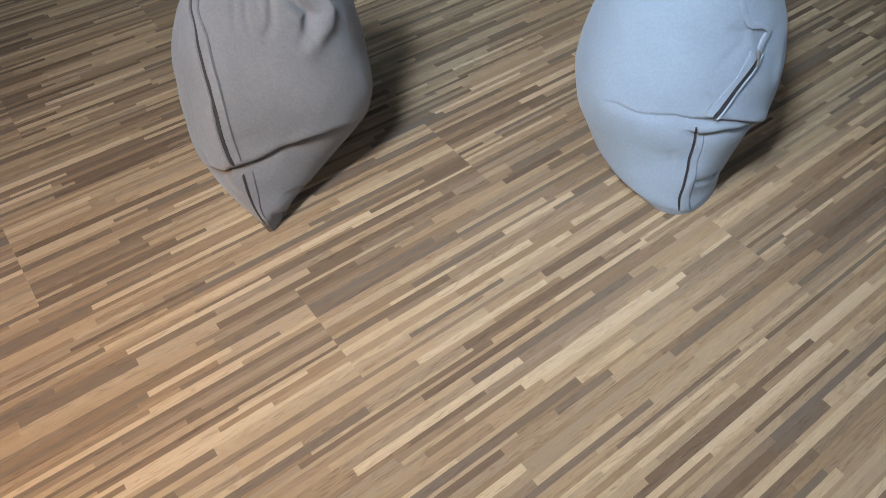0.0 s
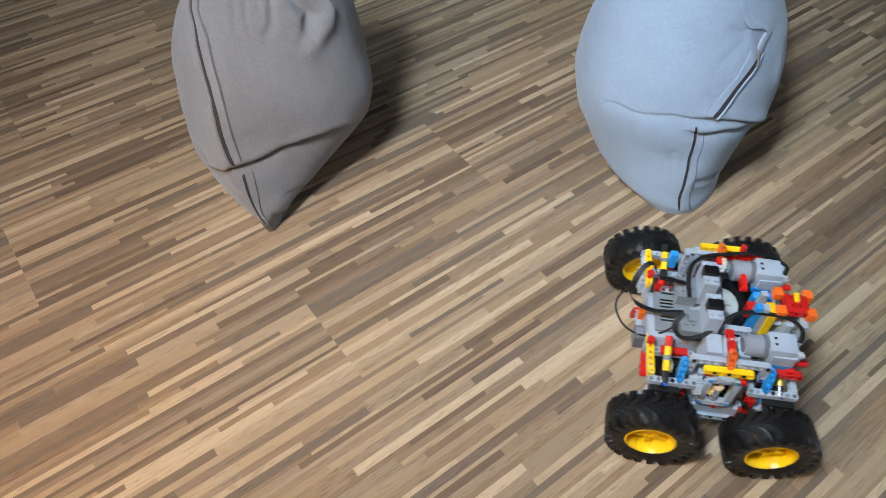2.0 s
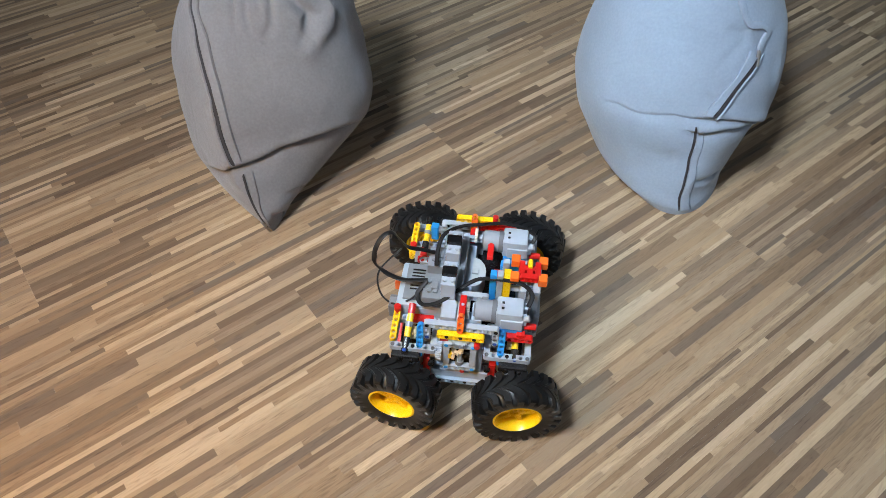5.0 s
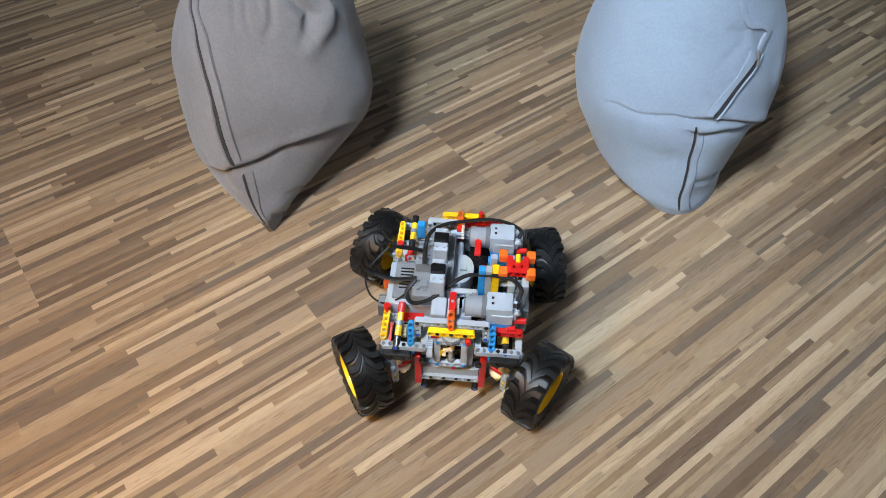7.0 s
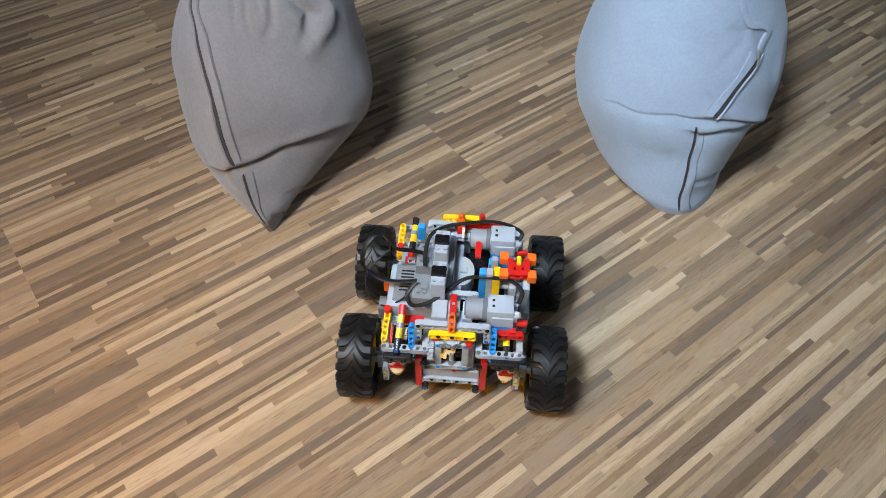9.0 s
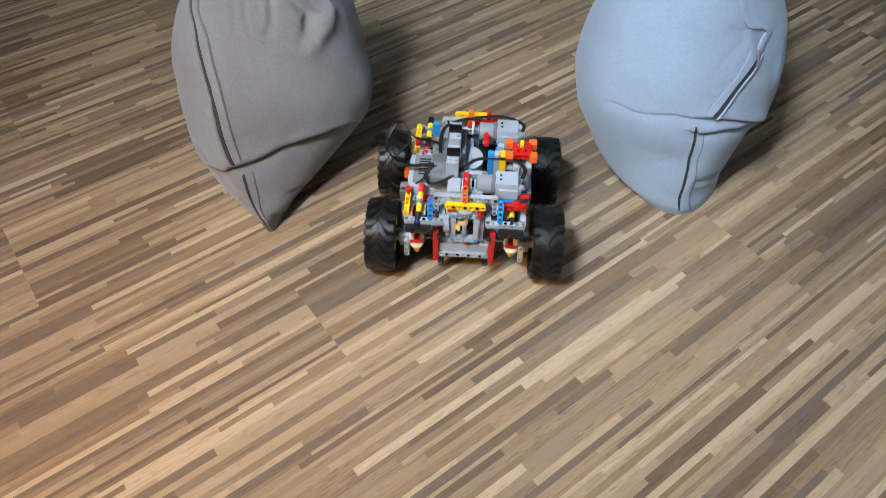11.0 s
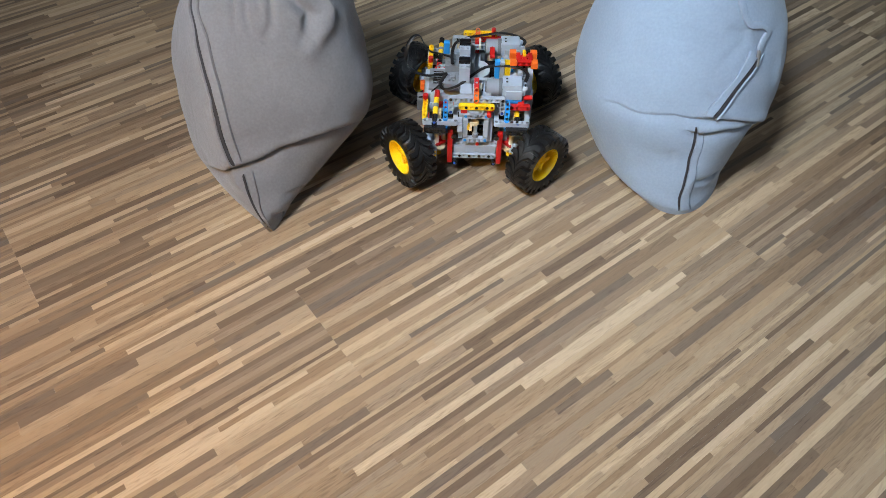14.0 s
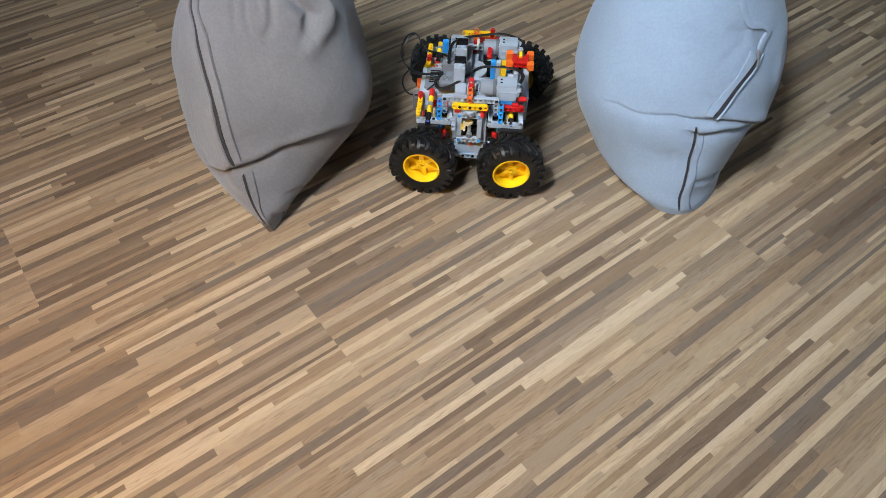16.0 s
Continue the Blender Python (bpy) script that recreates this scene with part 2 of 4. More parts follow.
def frame_into(bm, o, x, y, nx, ny):
    """An open rectangular frame of beams: o is the first corner hole."""
    x, y = Vector(x).normalized(), Vector(y).normalized()
    z = x.cross(y)
    o = Vector(o)
    beam_into(bm, nx, axes(o, x, z))
    beam_into(bm, nx, axes(o + y * P * (ny - 1), x, z))
    for k in (0, nx - 1):
        beam_into(bm, ny - 2, axes(o + x * P * k + y * P, y, x))


def gear_into(bm, m, r, width, teeth, hole=2.4):
    prof_r = []
    for k in range(teeth * 4):
        prof_r.append(r if k % 4 in (0, 1) else r - 1.9)
    seg = len(prof_r)
    rows = []
    for z in (-width / 2, width / 2):
        for rr in (None, hole):
            rows.append([bm.verts.new(m @ Vector(((prof_r[k] if rr is None else rr) * math.cos(2 * math.pi * k / seg),
                                                  (prof_r[k] if rr is None else rr) * math.sin(2 * math.pi * k / seg), z))) for k in range(seg)])
    lo, li, ho, hi = rows
    for k in range(seg):
        j = (k + 1) % seg
        bm.faces.new((lo[k], lo[j], ho[j], ho[k]))
        bm.faces.new((lo[k], lo[j], li[j], li[k]))
        bm.faces.new((ho[k], ho[j], hi[j], hi[k]))
        bm.faces.new((li[k], li[j], hi[j], hi[k]))


def gear(o, axis, r, width, teeth):
    bm = bmesh.new()
    m, _ = along(o, Vector(o) + Vector(axis))
    gear_into(bm, m, r, width, teeth)
    return bm


def spline(pts, per=8):
    pts = [Vector(p) for p in pts]
    out = []
    for i in range(len(pts) - 1):
        p0, p1, p2, p3 = pts[max(i - 1, 0)], pts[i], pts[i + 1], pts[min(i + 2, len(pts) - 1)]
        for k in range(per):
            t = k / per
            out.append(0.5 * ((2 * p1) + (p2 - p0) * t + (2 * p0 - 5 * p1 + 4 * p2 - p3) * t * t + (3 * p1 - p0 - 3 * p2 + p3) * t ** 3))
    return out + [pts[-1]]


def sweep(pts, rx, ry=None, seg=8, up=(0, 0, 1), per=8):
    """A tube or flat band along a smooth line."""
    ry = ry or rx
    line = spline(pts, per)
    bm = bmesh.new()
    rings = []
    for i, p in enumerate(line):
        d = (line[min(i + 1, len(line) - 1)] - line[max(i - 1, 0)]).normalized()
        u = Vector(up[i] if isinstance(up[0], Vector) else up)
        s = d.cross(u)
        s = s.normalized() if s.length > 1e-4 else Vector((1, 0, 0))
        w = s.cross(d)
        rings.append([bm.verts.new(p + s * rx * math.cos(2 * math.pi * k / seg) + w * ry * math.sin(2 * math.pi * k / seg)) for k in range(seg)])
    for a, b in zip(rings, rings[1:]):
        for k in range(seg):
            bm.faces.new((a[k], a[(k + 1) % seg], b[(k + 1) % seg], b[k]))
    bm.faces.new(rings[0])
    bm.faces.new(rings[-1][::-1])
    return bm


# ---- the room ----
def wall(name, x0, x1, y0, y1, z0=0.0, z1=ZC):
    return tagged(part(name, box(x0, x1, y0, y1, z0, z1), WALLPAINT), "plain painted plaster wall of the room", "wall", kind="structure")


T = 0.15
# this wall is opened only for the added right-hand window
bm = bmesh.new()
box_into(bm, XR, XR + T, YB - T, -0.7, 0, ZC)
box_into(bm, XR, XR + T, 0.9, YF + T, 0, ZC)
box_into(bm, XR, XR + T, -0.7, 0.9, 2.3, ZC)
box_into(bm, XR, XR + T, -0.7, 0.9, 0, 0.3)
tagged(part("wall_east", bm, WALLPAINT), "plain painted plaster wall with an opening for an added window", "wall", kind="structure")
wall("wall_north", XL - T, XR, YF, YF + T)
wall("wall_south", XL - T, XR, YB - T, YB)
bm = bmesh.new()
box_into(bm, XL - T, XL, YB, WIN[0], 0, ZC)
box_into(bm, XL - T, XL, WIN[1], YF, 0, ZC)
box_into(bm, XL - T, XL, WIN[0], WIN[1], 0, WIN[2])
box_into(bm, XL - T, XL, WIN[0], WIN[1], WIN[3], ZC)
tagged(part("wall_west", bm, WALLPAINT), "plain painted plaster wall with a window", "wall", kind="structure")
tagged(part("ceiling", box(XL - T, XR + T, YB - T, YF + T, ZC, ZC + 0.12), CEILPAINT), "plain white painted plaster ceiling", "ceiling", kind="structure")
floor = tagged(part("floor", box(XL - T, XR + T, YB - T, YF + T, -0.08, -0.0016), SUBFLOOR),
               "laminate floor of narrow mixed brown wood strips", "floor", kind="structure")

# window made up to go with the right-hand fill, out of view
tall = tagged(new("unseen_window"), "unseen tall white framed window added for the right fill", "window", kind="structure")
bm = bmesh.new()
for a, b, c, d in ((-0.7, 0.9, 0.3, 0.36), (-0.7, 0.9, 2.24, 2.3), (-0.7, -0.64, 0.36, 2.24), (0.84, 0.9, 0.36, 2.24), (0.07, 0.13, 0.36, 2.24)):
    box_into(bm, XR + 0.06, XR + 0.12, a, b, c, d)
part("window_frame", bm, FRAMEPAINT, tall)
for a, b in ((-0.64, 0.07), (0.13, 0.84)):
    part("pane", box(XR + 0.088, XR + 0.094, a, b, 0.36, 2.24), GLASS, tall).visible_shadow = False
window = tagged(new("window_1"), "white framed window letting in daylight", "window", kind="structure")
bm = bmesh.new()
y0, y1, z0, z1 = WIN
for a, b, c, d in ((y0, y1, z0, z0 + 0.06), (y0, y1, z1 - 0.06, z1), (y0, y0 + 0.06, z0 + 0.06, z1 - 0.06), (y1 - 0.06, y1, z0 + 0.06, z1 - 0.06), (1.07, 1.13, z0 + 0.06, z1 - 0.06)):
    box_into(bm, XL - 0.12, XL - 0.06, a, b, c, d)
part("window_frame", bm, FRAMEPAINT, window)
for a, b in ((y0 + 0.06, 1.07), (1.13, y1 - 0.06)):
    part("pane", box(XL - 0.094, XL - 0.088, a, b, z0 + 0.06, z1 - 0.06), GLASS, window).visible_shadow = False
lamp = tagged(new("pendant_lamp"), "white pendant lamp switched on over the floor", "lamp")
lamp.location = LAMP
part("cord", rod((0, 0, 0.1), (0, 0, ZC - LAMP[2]), 0.004), FRAMEPAINT, lamp)
part("shade", lathe([(0.02, 0.11), (0.06, 0.10), (0.15, 0.05), (0.17, 0.01), (0.165, 0.01), (0.145, 0.045), (0.055, 0.093), (0.02, 0.10)], seg=36, closed=True), FRAMEPAINT, lamp, smooth=True)
part("bulb", lathe([(0, 0.085), (0.02, 0.08), (0.035, 0.06), (0.03, 0.03), (0, 0.02)], seg=20), LAMPGLASS, lamp, smooth=True)
# stand and shade made up for the warm fill, out of view
stand = tagged(new("unseen_floor_lamp"), "unseen slim floor lamp added for the warm fill", "lamp")
stand.location = (-1.15, -0.15, 0)
part("foot", lathe([(0, 0), (0.13, 0), (0.13, 0.015), (0.02, 0.025), (0, 0.025)], seg=28), FRAMEPAINT, stand)
part("pole", rod((0, 0, 0.02), (0, 0, 1.25), 0.011), FRAMEPAINT, stand)
part("shade", lathe([(0.13, 1.42), (0.19, 1.17), (0.188, 1.17), (0.128, 1.42)], seg=32, closed=True), WALLPAINT, stand, smooth=True)


# ---- the two bean bags ----
def bag(levels, creases, strokes, keel):
    """A slack cloth bag on the floor. levels: z, cx, cy, half width left, right, front, back, squareness, turn.
    keel: how far the front ridge stands out; creases: (turn, height) lines under which the cloth tucks in, with depth, lip and width; strokes: lines along which it is raised or pressed in.
    Returns its surface as a function of turns and heights."""
    lv = np.array(levels)

    def at(z):
        i = np.clip(np.searchsorted(lv[:, 0], z) - 1, 0, len(lv) - 2)
        t = ((z - lv[i, 0]) / (lv[i + 1, 0] - lv[i, 0]))[:, None]
        p0, p1, p2, p3 = lv[np.maximum(i - 1, 0)], lv[i], lv[i + 1], lv[np.minimum(i + 2, len(lv) - 1)]
        return (0.5 * (2 * p1 + (p2 - p0) * t + (2 * p0 - 5 * p1 + 4 * p2 - p3) * t * t + (3 * p1 - p0 - 3 * p2 + p3) * t ** 3)).T

    def surface(a, z):
        a, z = np.atleast_1d(np.asarray(a, float)), np.atleast_1d(np.asarray(z, float))
        _, cx, cy, wl, wr, wf, wb, n, turn = at(z)
        c, s = np.cos(a), np.sin(a)
        e = 2 / np.maximum(n, 0.8)
        x = np.sign(c) * np.abs(c) ** e * np.where(c < 0, wl, wr)
        y = np.sign(s) * np.abs(s) ** e * np.where(s < 0, wf, wb)
        deg = np.degrees(a) % 360
        ridge = (deg - 270) / 15
        k = 1.0 + keel * np.minimum(1, z / 0.08) * (np.exp(-ridge * ridge) - 0.5 * np.exp(-((np.abs(ridge) - 2.4) / 1.1) ** 2))
        x, y = x * k, y * k
        off = np.zeros_like(x)
        for line, depth, lip, wide in creases:
            pa, pz = np.array(line).T
            u = np.clip((deg - pa[0]) / (pa[-1] - pa[0]), 0, 1)
            end = np.clip(np.minimum(u, 1 - u) * 6, 0, 1)
            end = end * end * (3 - 2 * end)
            d = (z - np.interp(deg, pa, pz)) / wide
            tuck = np.where(d < 0, np.exp(-np.abs(d) / 2.6), np.exp(-(d / 0.75) ** 2))
            off += end * (lip * np.exp(-((d - 3.2) / 3.0) ** 2) - depth * tuck)
        for line, height, wide in strokes:
            best, along_ = np.full(x.shape, 9.0), np.zeros_like(x)
            segs = list(zip(line, line[1:]))
            for i, ((a0, z0), (a1, z1)) in enumerate(segs):
                ax, az, bx, bz = radians(a0) * 0.14, z0, radians(a1) * 0.14, z1
                px, pz = np.radians(deg) * 0.14, z
                t = np.clip(((px - ax) * (bx - ax) + (pz - az) * (bz - az)) / ((bx - ax) ** 2 + (bz - az) ** 2), 0, 1)
                dist = np.hypot(px - ax - t * (bx - ax), pz - az - t * (bz - az))
                near = dist < best
                best, along_ = np.where(near, dist, best), np.where(near, (i + t) / len(segs), along_)
            off += height * np.exp(-(best / wide) ** 2) * (1 - along_ ** 2)
        r = np.maximum(np.hypot(x, y), 1e-6)
        x, y = x + x / r * off, y + y / r * off
        ct, sn = np.cos(np.radians(turn)), np.sin(np.radians(turn))
        q = np.stack([cx + x * ct - y * sn, cy + x * sn + y * ct, z], 1)
        w = np.array([noise.noise(Vector(p) * 6.0) * 0.006 + noise.noise(Vector((p[0] * 14, p[1] * 14, p[2] * 24))) * 0.0022 for p in q])
        w *= np.minimum(1, z / 0.05)
        q[:, 0] += c * w
        q[:, 1] += s * w
        return q

    return surface, lv[0, 0], lv[-1, 0]


def bag_mesh(surface, z0, z1, nz=250, na=400):
    aa, zz = np.meshgrid(np.arange(na) * 2 * math.pi / na, z0 + (z1 - z0) * np.linspace(0, 1, nz))
    pts = surface(aa.ravel(), zz.ravel())
    bm = bmesh.new()
    vs = [bm.verts.new(p) for p in pts]
    rings = [vs[i * na:(i + 1) * na] for i in range(nz)]
    for a, b in zip(rings, rings[1:]):
        for k in range(na):
            bm.faces.new((a[k], a[(k + 1) % na], b[(k + 1) % na], b[k]))
    bm.faces.new(rings[0])
    bm.faces.new(rings[-1])
    return bm


def on_bag(surface, line, lift, per=6):
    """Points just above the cloth along (turn, height) pairs."""
    pts = np.array([(radians(p.x), p.y) for p in spline([(a, z, 0) for a, z in line], per)])
    a, z = pts.T
    p = surface(a, z)
    tu = surface(a + 0.02, z) - surface(a - 0.02, z)
    tv = surface(a, z + 0.003) - surface(a, z - 0.003)
    nn = np.cross(tu, tv)
    return [(Vector(q) + Vector(v).normalized() * lift, Vector(v).normalized()) for q, v in zip(p, nn)]


def band(path, half, thick, side=0.0):
    """A flat strip lying on the cloth."""
    bm = bmesh.new()
    rows = []
    for i, (p, nn) in enumerate(path):
        d = (path[min(i + 1, len(path) - 1)][0] - path[max(i - 1, 0)][0]).normalized()
        s = d.cross(nn).normalized()
        c = p + s * side
        taper = min(1.0, 0.35 + 0.3 * min(i, len(path) - 1 - i))
        rows.append([bm.verts.new(c + s * half * taper * u + nn * thick * w) for u, w in ((-1, -1), (-0.8, 0.7), (0, 1), (0.8, 0.7), (1, -1))])
    for a, b in zip(rows, rows[1:]):
        for k in range(4):
            bm.faces.new((a[k], a[k + 1], b[k + 1], b[k]))
        bm.faces.new((a[4], a[0], b[0], b[4]))
    bm.faces.new(rows[0])
    bm.faces.new(rows[-1][::-1])
    return bm


def hem(surface, one, two, thick, cols=9, per=8):
    """A doubled hem of cloth between two lines on the bag, its edges rolled down."""
    la = spline([(a, z, 0) for a, z in one], per)
    lb = spline([(a, z, 0) for a, z in two], per)
    rows = []
    for i in range(41):
        pa, pb = la[round(i / 40 * (len(la) - 1))], lb[round(i / 40 * (len(lb) - 1))]
        rows.append([pa.lerp(pb, k / (cols - 1)) for k in range(cols)])
    bm = bmesh.new()
    grid = []
    for row in rows:
        a, z = np.array([(radians(p.x), p.y) for p in row]).T
        p = surface(a, z)
        nn = np.cross(surface(a + 0.02, z) - surface(a - 0.02, z), surface(a, z + 0.003) - surface(a, z - 0.003))
        line = []
        for k in range(cols):
            v = Vector(nn[k]).normalized()
            line.append(bm.verts.new(Vector(p[k]) + v * (thick if 0 < k < cols - 1 else -0.001)))
        grid.append(line)
    for a, b in zip(grid, grid[1:]):
        for k in range(cols - 1):
            bm.faces.new((a[k], a[k + 1], b[k + 1], b[k]))
    return bm


def bean_bag(levels, keel, creases, strokes, cloth, thread, hems, seams, pulls, label):
    surface, za, zb = bag(levels, creases, strokes, keel)
    thing = tagged(new("bean_bag"), label, "bean bag", group="bean bags on the floor")
    part("cover", bag_mesh(surface, za, zb), cloth, thing, smooth=True)
    for one, two, thick in hems:
        part("seam_flap", hem(surface, one, two, thick), cloth, thing, smooth=True)
        part("stitching", band(on_bag(surface, two, 0.0006), 0.0004, 0.0008), thread, thing)
    for name, line, half, thick, side, mat in seams:
        part(name, band(on_bag(surface, line, 0.0008), half, thick, side), mat, thing, smooth=True)
    for a, z, lean in pulls:
        (p, nn), = on_bag(surface, [(a, z), (a, z + 0.004)], 0.004)[:1]
        m, _ = along(p, p + nn)
        m = m @ Matrix.Rotation(lean, 4, "Z")
        bm = bmesh.new()
        box_into(bm, -0.003, 0.003, -0.005, 0.005, -0.001, 0.002, 0.0008, m)
        box_into(bm, -0.0018, 0.0018, -0.018, -0.004, 0.001, 0.0025, 0.0005, m)
        part("zip_pull", bm, METAL, thing, "small dull metal zip pull")
    return thing, surface


def stacked(girth, axis):
    """Levels of a bag from its half widths (z, left, right, front, back) and its leaning axis (z, x, y, squareness, turn)."""
    ax = np.array(axis)
    out = []
    for z, left, right, front, back in girth:
        cx, cy, square, turn = (float(np.interp(z, ax[:, 0], ax[:, c])) for c in (1, 2, 3, 4))
        out.append((z, cx, cy, left, right, front, back, square, turn))
    return out


LEFT_GIRTH = [(0, 0.123, 0.0394, 0.2029, 0.1596), (0.015, 0.152, 0.0645, 0.2037, 0.1749), (0.035, 0.1749, 0.0979, 0.2046, 0.1847), (0.06, 0.1774, 0.1237, 0.1939, 0.1899), (0.085, 0.1711, 0.1455, 0.1881, 0.1905), (0.105, 0.1679, 0.156, 0.1834, 0.1903), (0.125, 0.1668, 0.1604, 0.1776, 0.1912), (0.15, 0.1641, 0.16, 0.1696, 0.1909), (0.18, 0.1621, 0.155, 0.1606, 0.1873), (0.22, 0.1496, 0.1455, 0.1452, 0.1757), (0.27, 0.125, 0.1293, 0.1215, 0.1547), (0.34, 0.0816, 0.0922, 0.0827, 0.1264), (0.4, 0.06, 0.06, 0.05, 0.08), (0.43, 0.03, 0.03, 0.02, 0.03)]
LEFT_AXIS = [(0, -0.266, 0.94, 1.3, 0), (0.035, -0.2664, 0.9415, 1.329, -1.81), (0.06, -0.268, 0.945, 1.42, -6), (0.105, -0.2744, 0.9502, 1.52, -12.43), (0.15, -0.277, 0.95, 1.56, -15), (0.22, -0.2761, 0.9575, 1.66, -19.03), (0.27, -0.272, 0.965, 1.75, -26), (0.34, -0.262, 0.975, 2, -36), (0.43, -0.258, 0.98, 2, -40)]
LEFT = stacked(LEFT_GIRTH, LEFT_AXIS)
RIGHT_GIRTH = [(0, 0.0873, 0.1026, 0.1812, 0.1763), (0.015, 0.1146, 0.1023, 0.1833, 0.1893), (0.035, 0.1275, 0.1073, 0.1792, 0.1966), (0.06, 0.1369, 0.1189, 0.1765, 0.199), (0.085, 0.1464, 0.1266, 0.174, 0.1962), (0.105, 0.1512, 0.1341, 0.1722, 0.1917), (0.125, 0.1534, 0.1445, 0.1708, 0.1872), (0.15, 0.1509, 0.1544, 0.169, 0.1803), (0.18, 0.1441, 0.1563, 0.165, 0.1702), (0.22, 0.1334, 0.1504, 0.1566, 0.1528), (0.27, 0.1185, 0.1346, 0.1352, 0.1273), (0.34, 0.083, 0.0983, 0.098, 0.0857), (0.4, 0.085, 0.09, 0.05, 0.08), (0.43, 0.035, 0.04, 0.02, 0.03)]
RIGHT_AXIS = [(0, 0.38, 0.965, 1.9, -2), (0.035, 0.3766, 0.9648, 1.807, -0.793), (0.06, 0.374, 0.965, 1.75, 2), (0.105, 0.3718, 0.9702, 1.863, 6.565), (0.15, 0.37, 0.97, 2, 13), (0.22, 0.3685, 0.9776, 2.15, 20), (0.27, 0.367, 0.985, 2.15, 24), (0.34, 0.366, 0.99, 2.1, 28), (0.43, 0.366, 0.99, 2, 30)]
RIGHT = stacked(RIGHT_GIRTH, RIGHT_AXIS)
LEFT_ZIP_LOW = [(279.5, 0.099), (277.5, 0.0847), (273.5, 0.0647), (266.5, 0.0398), (264.5, 0.010)]
LEFT_ZIP_UP = [(278, 0.118), (275.5, 0.1312), (274, 0.1577), (272.5, 0.1859), (269, 0.2108), (265, 0.2291), (261.5, 0.2507), (252.5, 0.2756), (240, 0.292), (236, 0.33)]
LEFT_HEM_UP = [(281.5, 0.118), (281, 0.135), (280, 0.1644), (279, 0.184), (277.8, 0.203), (275.5, 0.2324), (272, 0.264), (265, 0.280), (254, 0.2955), (248, 0.33)]
LEFT_HEM_LOW = [(284.5, 0.099), (283.0, 0.0840), (280.0, 0.0640), (274.0, 0.0398), (272, 0.010)]
RIGHT_ZIP_LOW = [(253.0, 0.1632), (257.0, 0.1392), (262.2, 0.0953), (264.8, 0.0646), (272, 0.012)]
RIGHT_HEM_LOW = [(258.2, 0.1566), (262.8, 0.1309), (268.0, 0.0911), (274.0, 0.0621), (283, 0.012)]
RIGHT_ZIP_UP = [(258.2, 0.1806), (261.5, 0.193), (265.2, 0.2162), (271.5, 0.237), (278.0, 0.2527)]
RIGHT_HEM_UP = [(252.8, 0.1823), (256.0, 0.198), (259.2, 0.2138), (264.8, 0.2361), (270.0, 0.2593)]
RIGHT_PIPING = [(275.5, 0.2469), (280.8, 0.2668), (282.8, 0.2751), (278.2, 0.285), (267.5, 0.2933), (260.0, 0.3198), (254, 0.35)]
TAUPE_THREAD = plastic("dark_taupe_thread", (0.155, 0.150, 0.158), 0.8)
BLUE_THREAD = plastic("blue_grey_thread", (0.235, 0.30, 0.39), 0.8)
bean_bag(LEFT, 0.055, [([(212, 0.036), (221, 0.044), (240.5, 0.0720), (258, 0.097), (273, 0.1100), (282.5, 0.1105), (289, 0.1106), (296, 0.1146), (303.5, 0.1179), (313.5, 0.1179), (325.5, 0.1146), (336.5, 0.1046), (356, 0.076)], 0.009, 0.003, 0.0030)],
         [([(366, 0.300), (350.5, 0.272), (336, 0.256), (322, 0.238)], 0.010, 0.013), ([(330, 0.320), (341, 0.288), (333, 0.262), (322, 0.250)], -0.012, 0.010),
          ([(285, 0.325), (288, 0.300), (290, 0.276)], -0.006, 0.005), ([(295, 0.325), (297, 0.300), (299, 0.27)], -0.005, 0.005), ([(306, 0.325), (308, 0.30)], -0.007, 0.006),
          ([(318, 0.32), (314, 0.285), (305, 0.262)], -0.006, 0.007), ([(308, 0.030), (292, 0.050)], -0.009, 0.006), ([(293, 0.010), (279, 0.036)], -0.009, 0.005), ([(300, 0.122), (322, 0.160)], -0.002, 0.010),
          ([(288, 0.105), (304, 0.066)], -0.003, 0.012), ([(268, 0.20), (258, 0.18), (246, 0.175)], -0.002, 0.008)],
         TAUPE, TAUPE_THREAD, [(LEFT_ZIP_UP, LEFT_HEM_UP, 0.0024), (LEFT_ZIP_LOW, LEFT_HEM_LOW, 0.0016)],
         [("zip_tape", LEFT_ZIP_LOW, 0.0020, 0.0012, 0.0012, TAPE), ("zip_tape", LEFT_ZIP_UP, 0.0030, 0.0012, -0.0024, TAPE), ("seam_edge", LEFT_ZIP_UP, 0.0024, 0.0030, -0.0068, TAUPE)],
         [(266, 0.026, 0.3)], "slumped taupe grey canvas bean bag with dark zip")
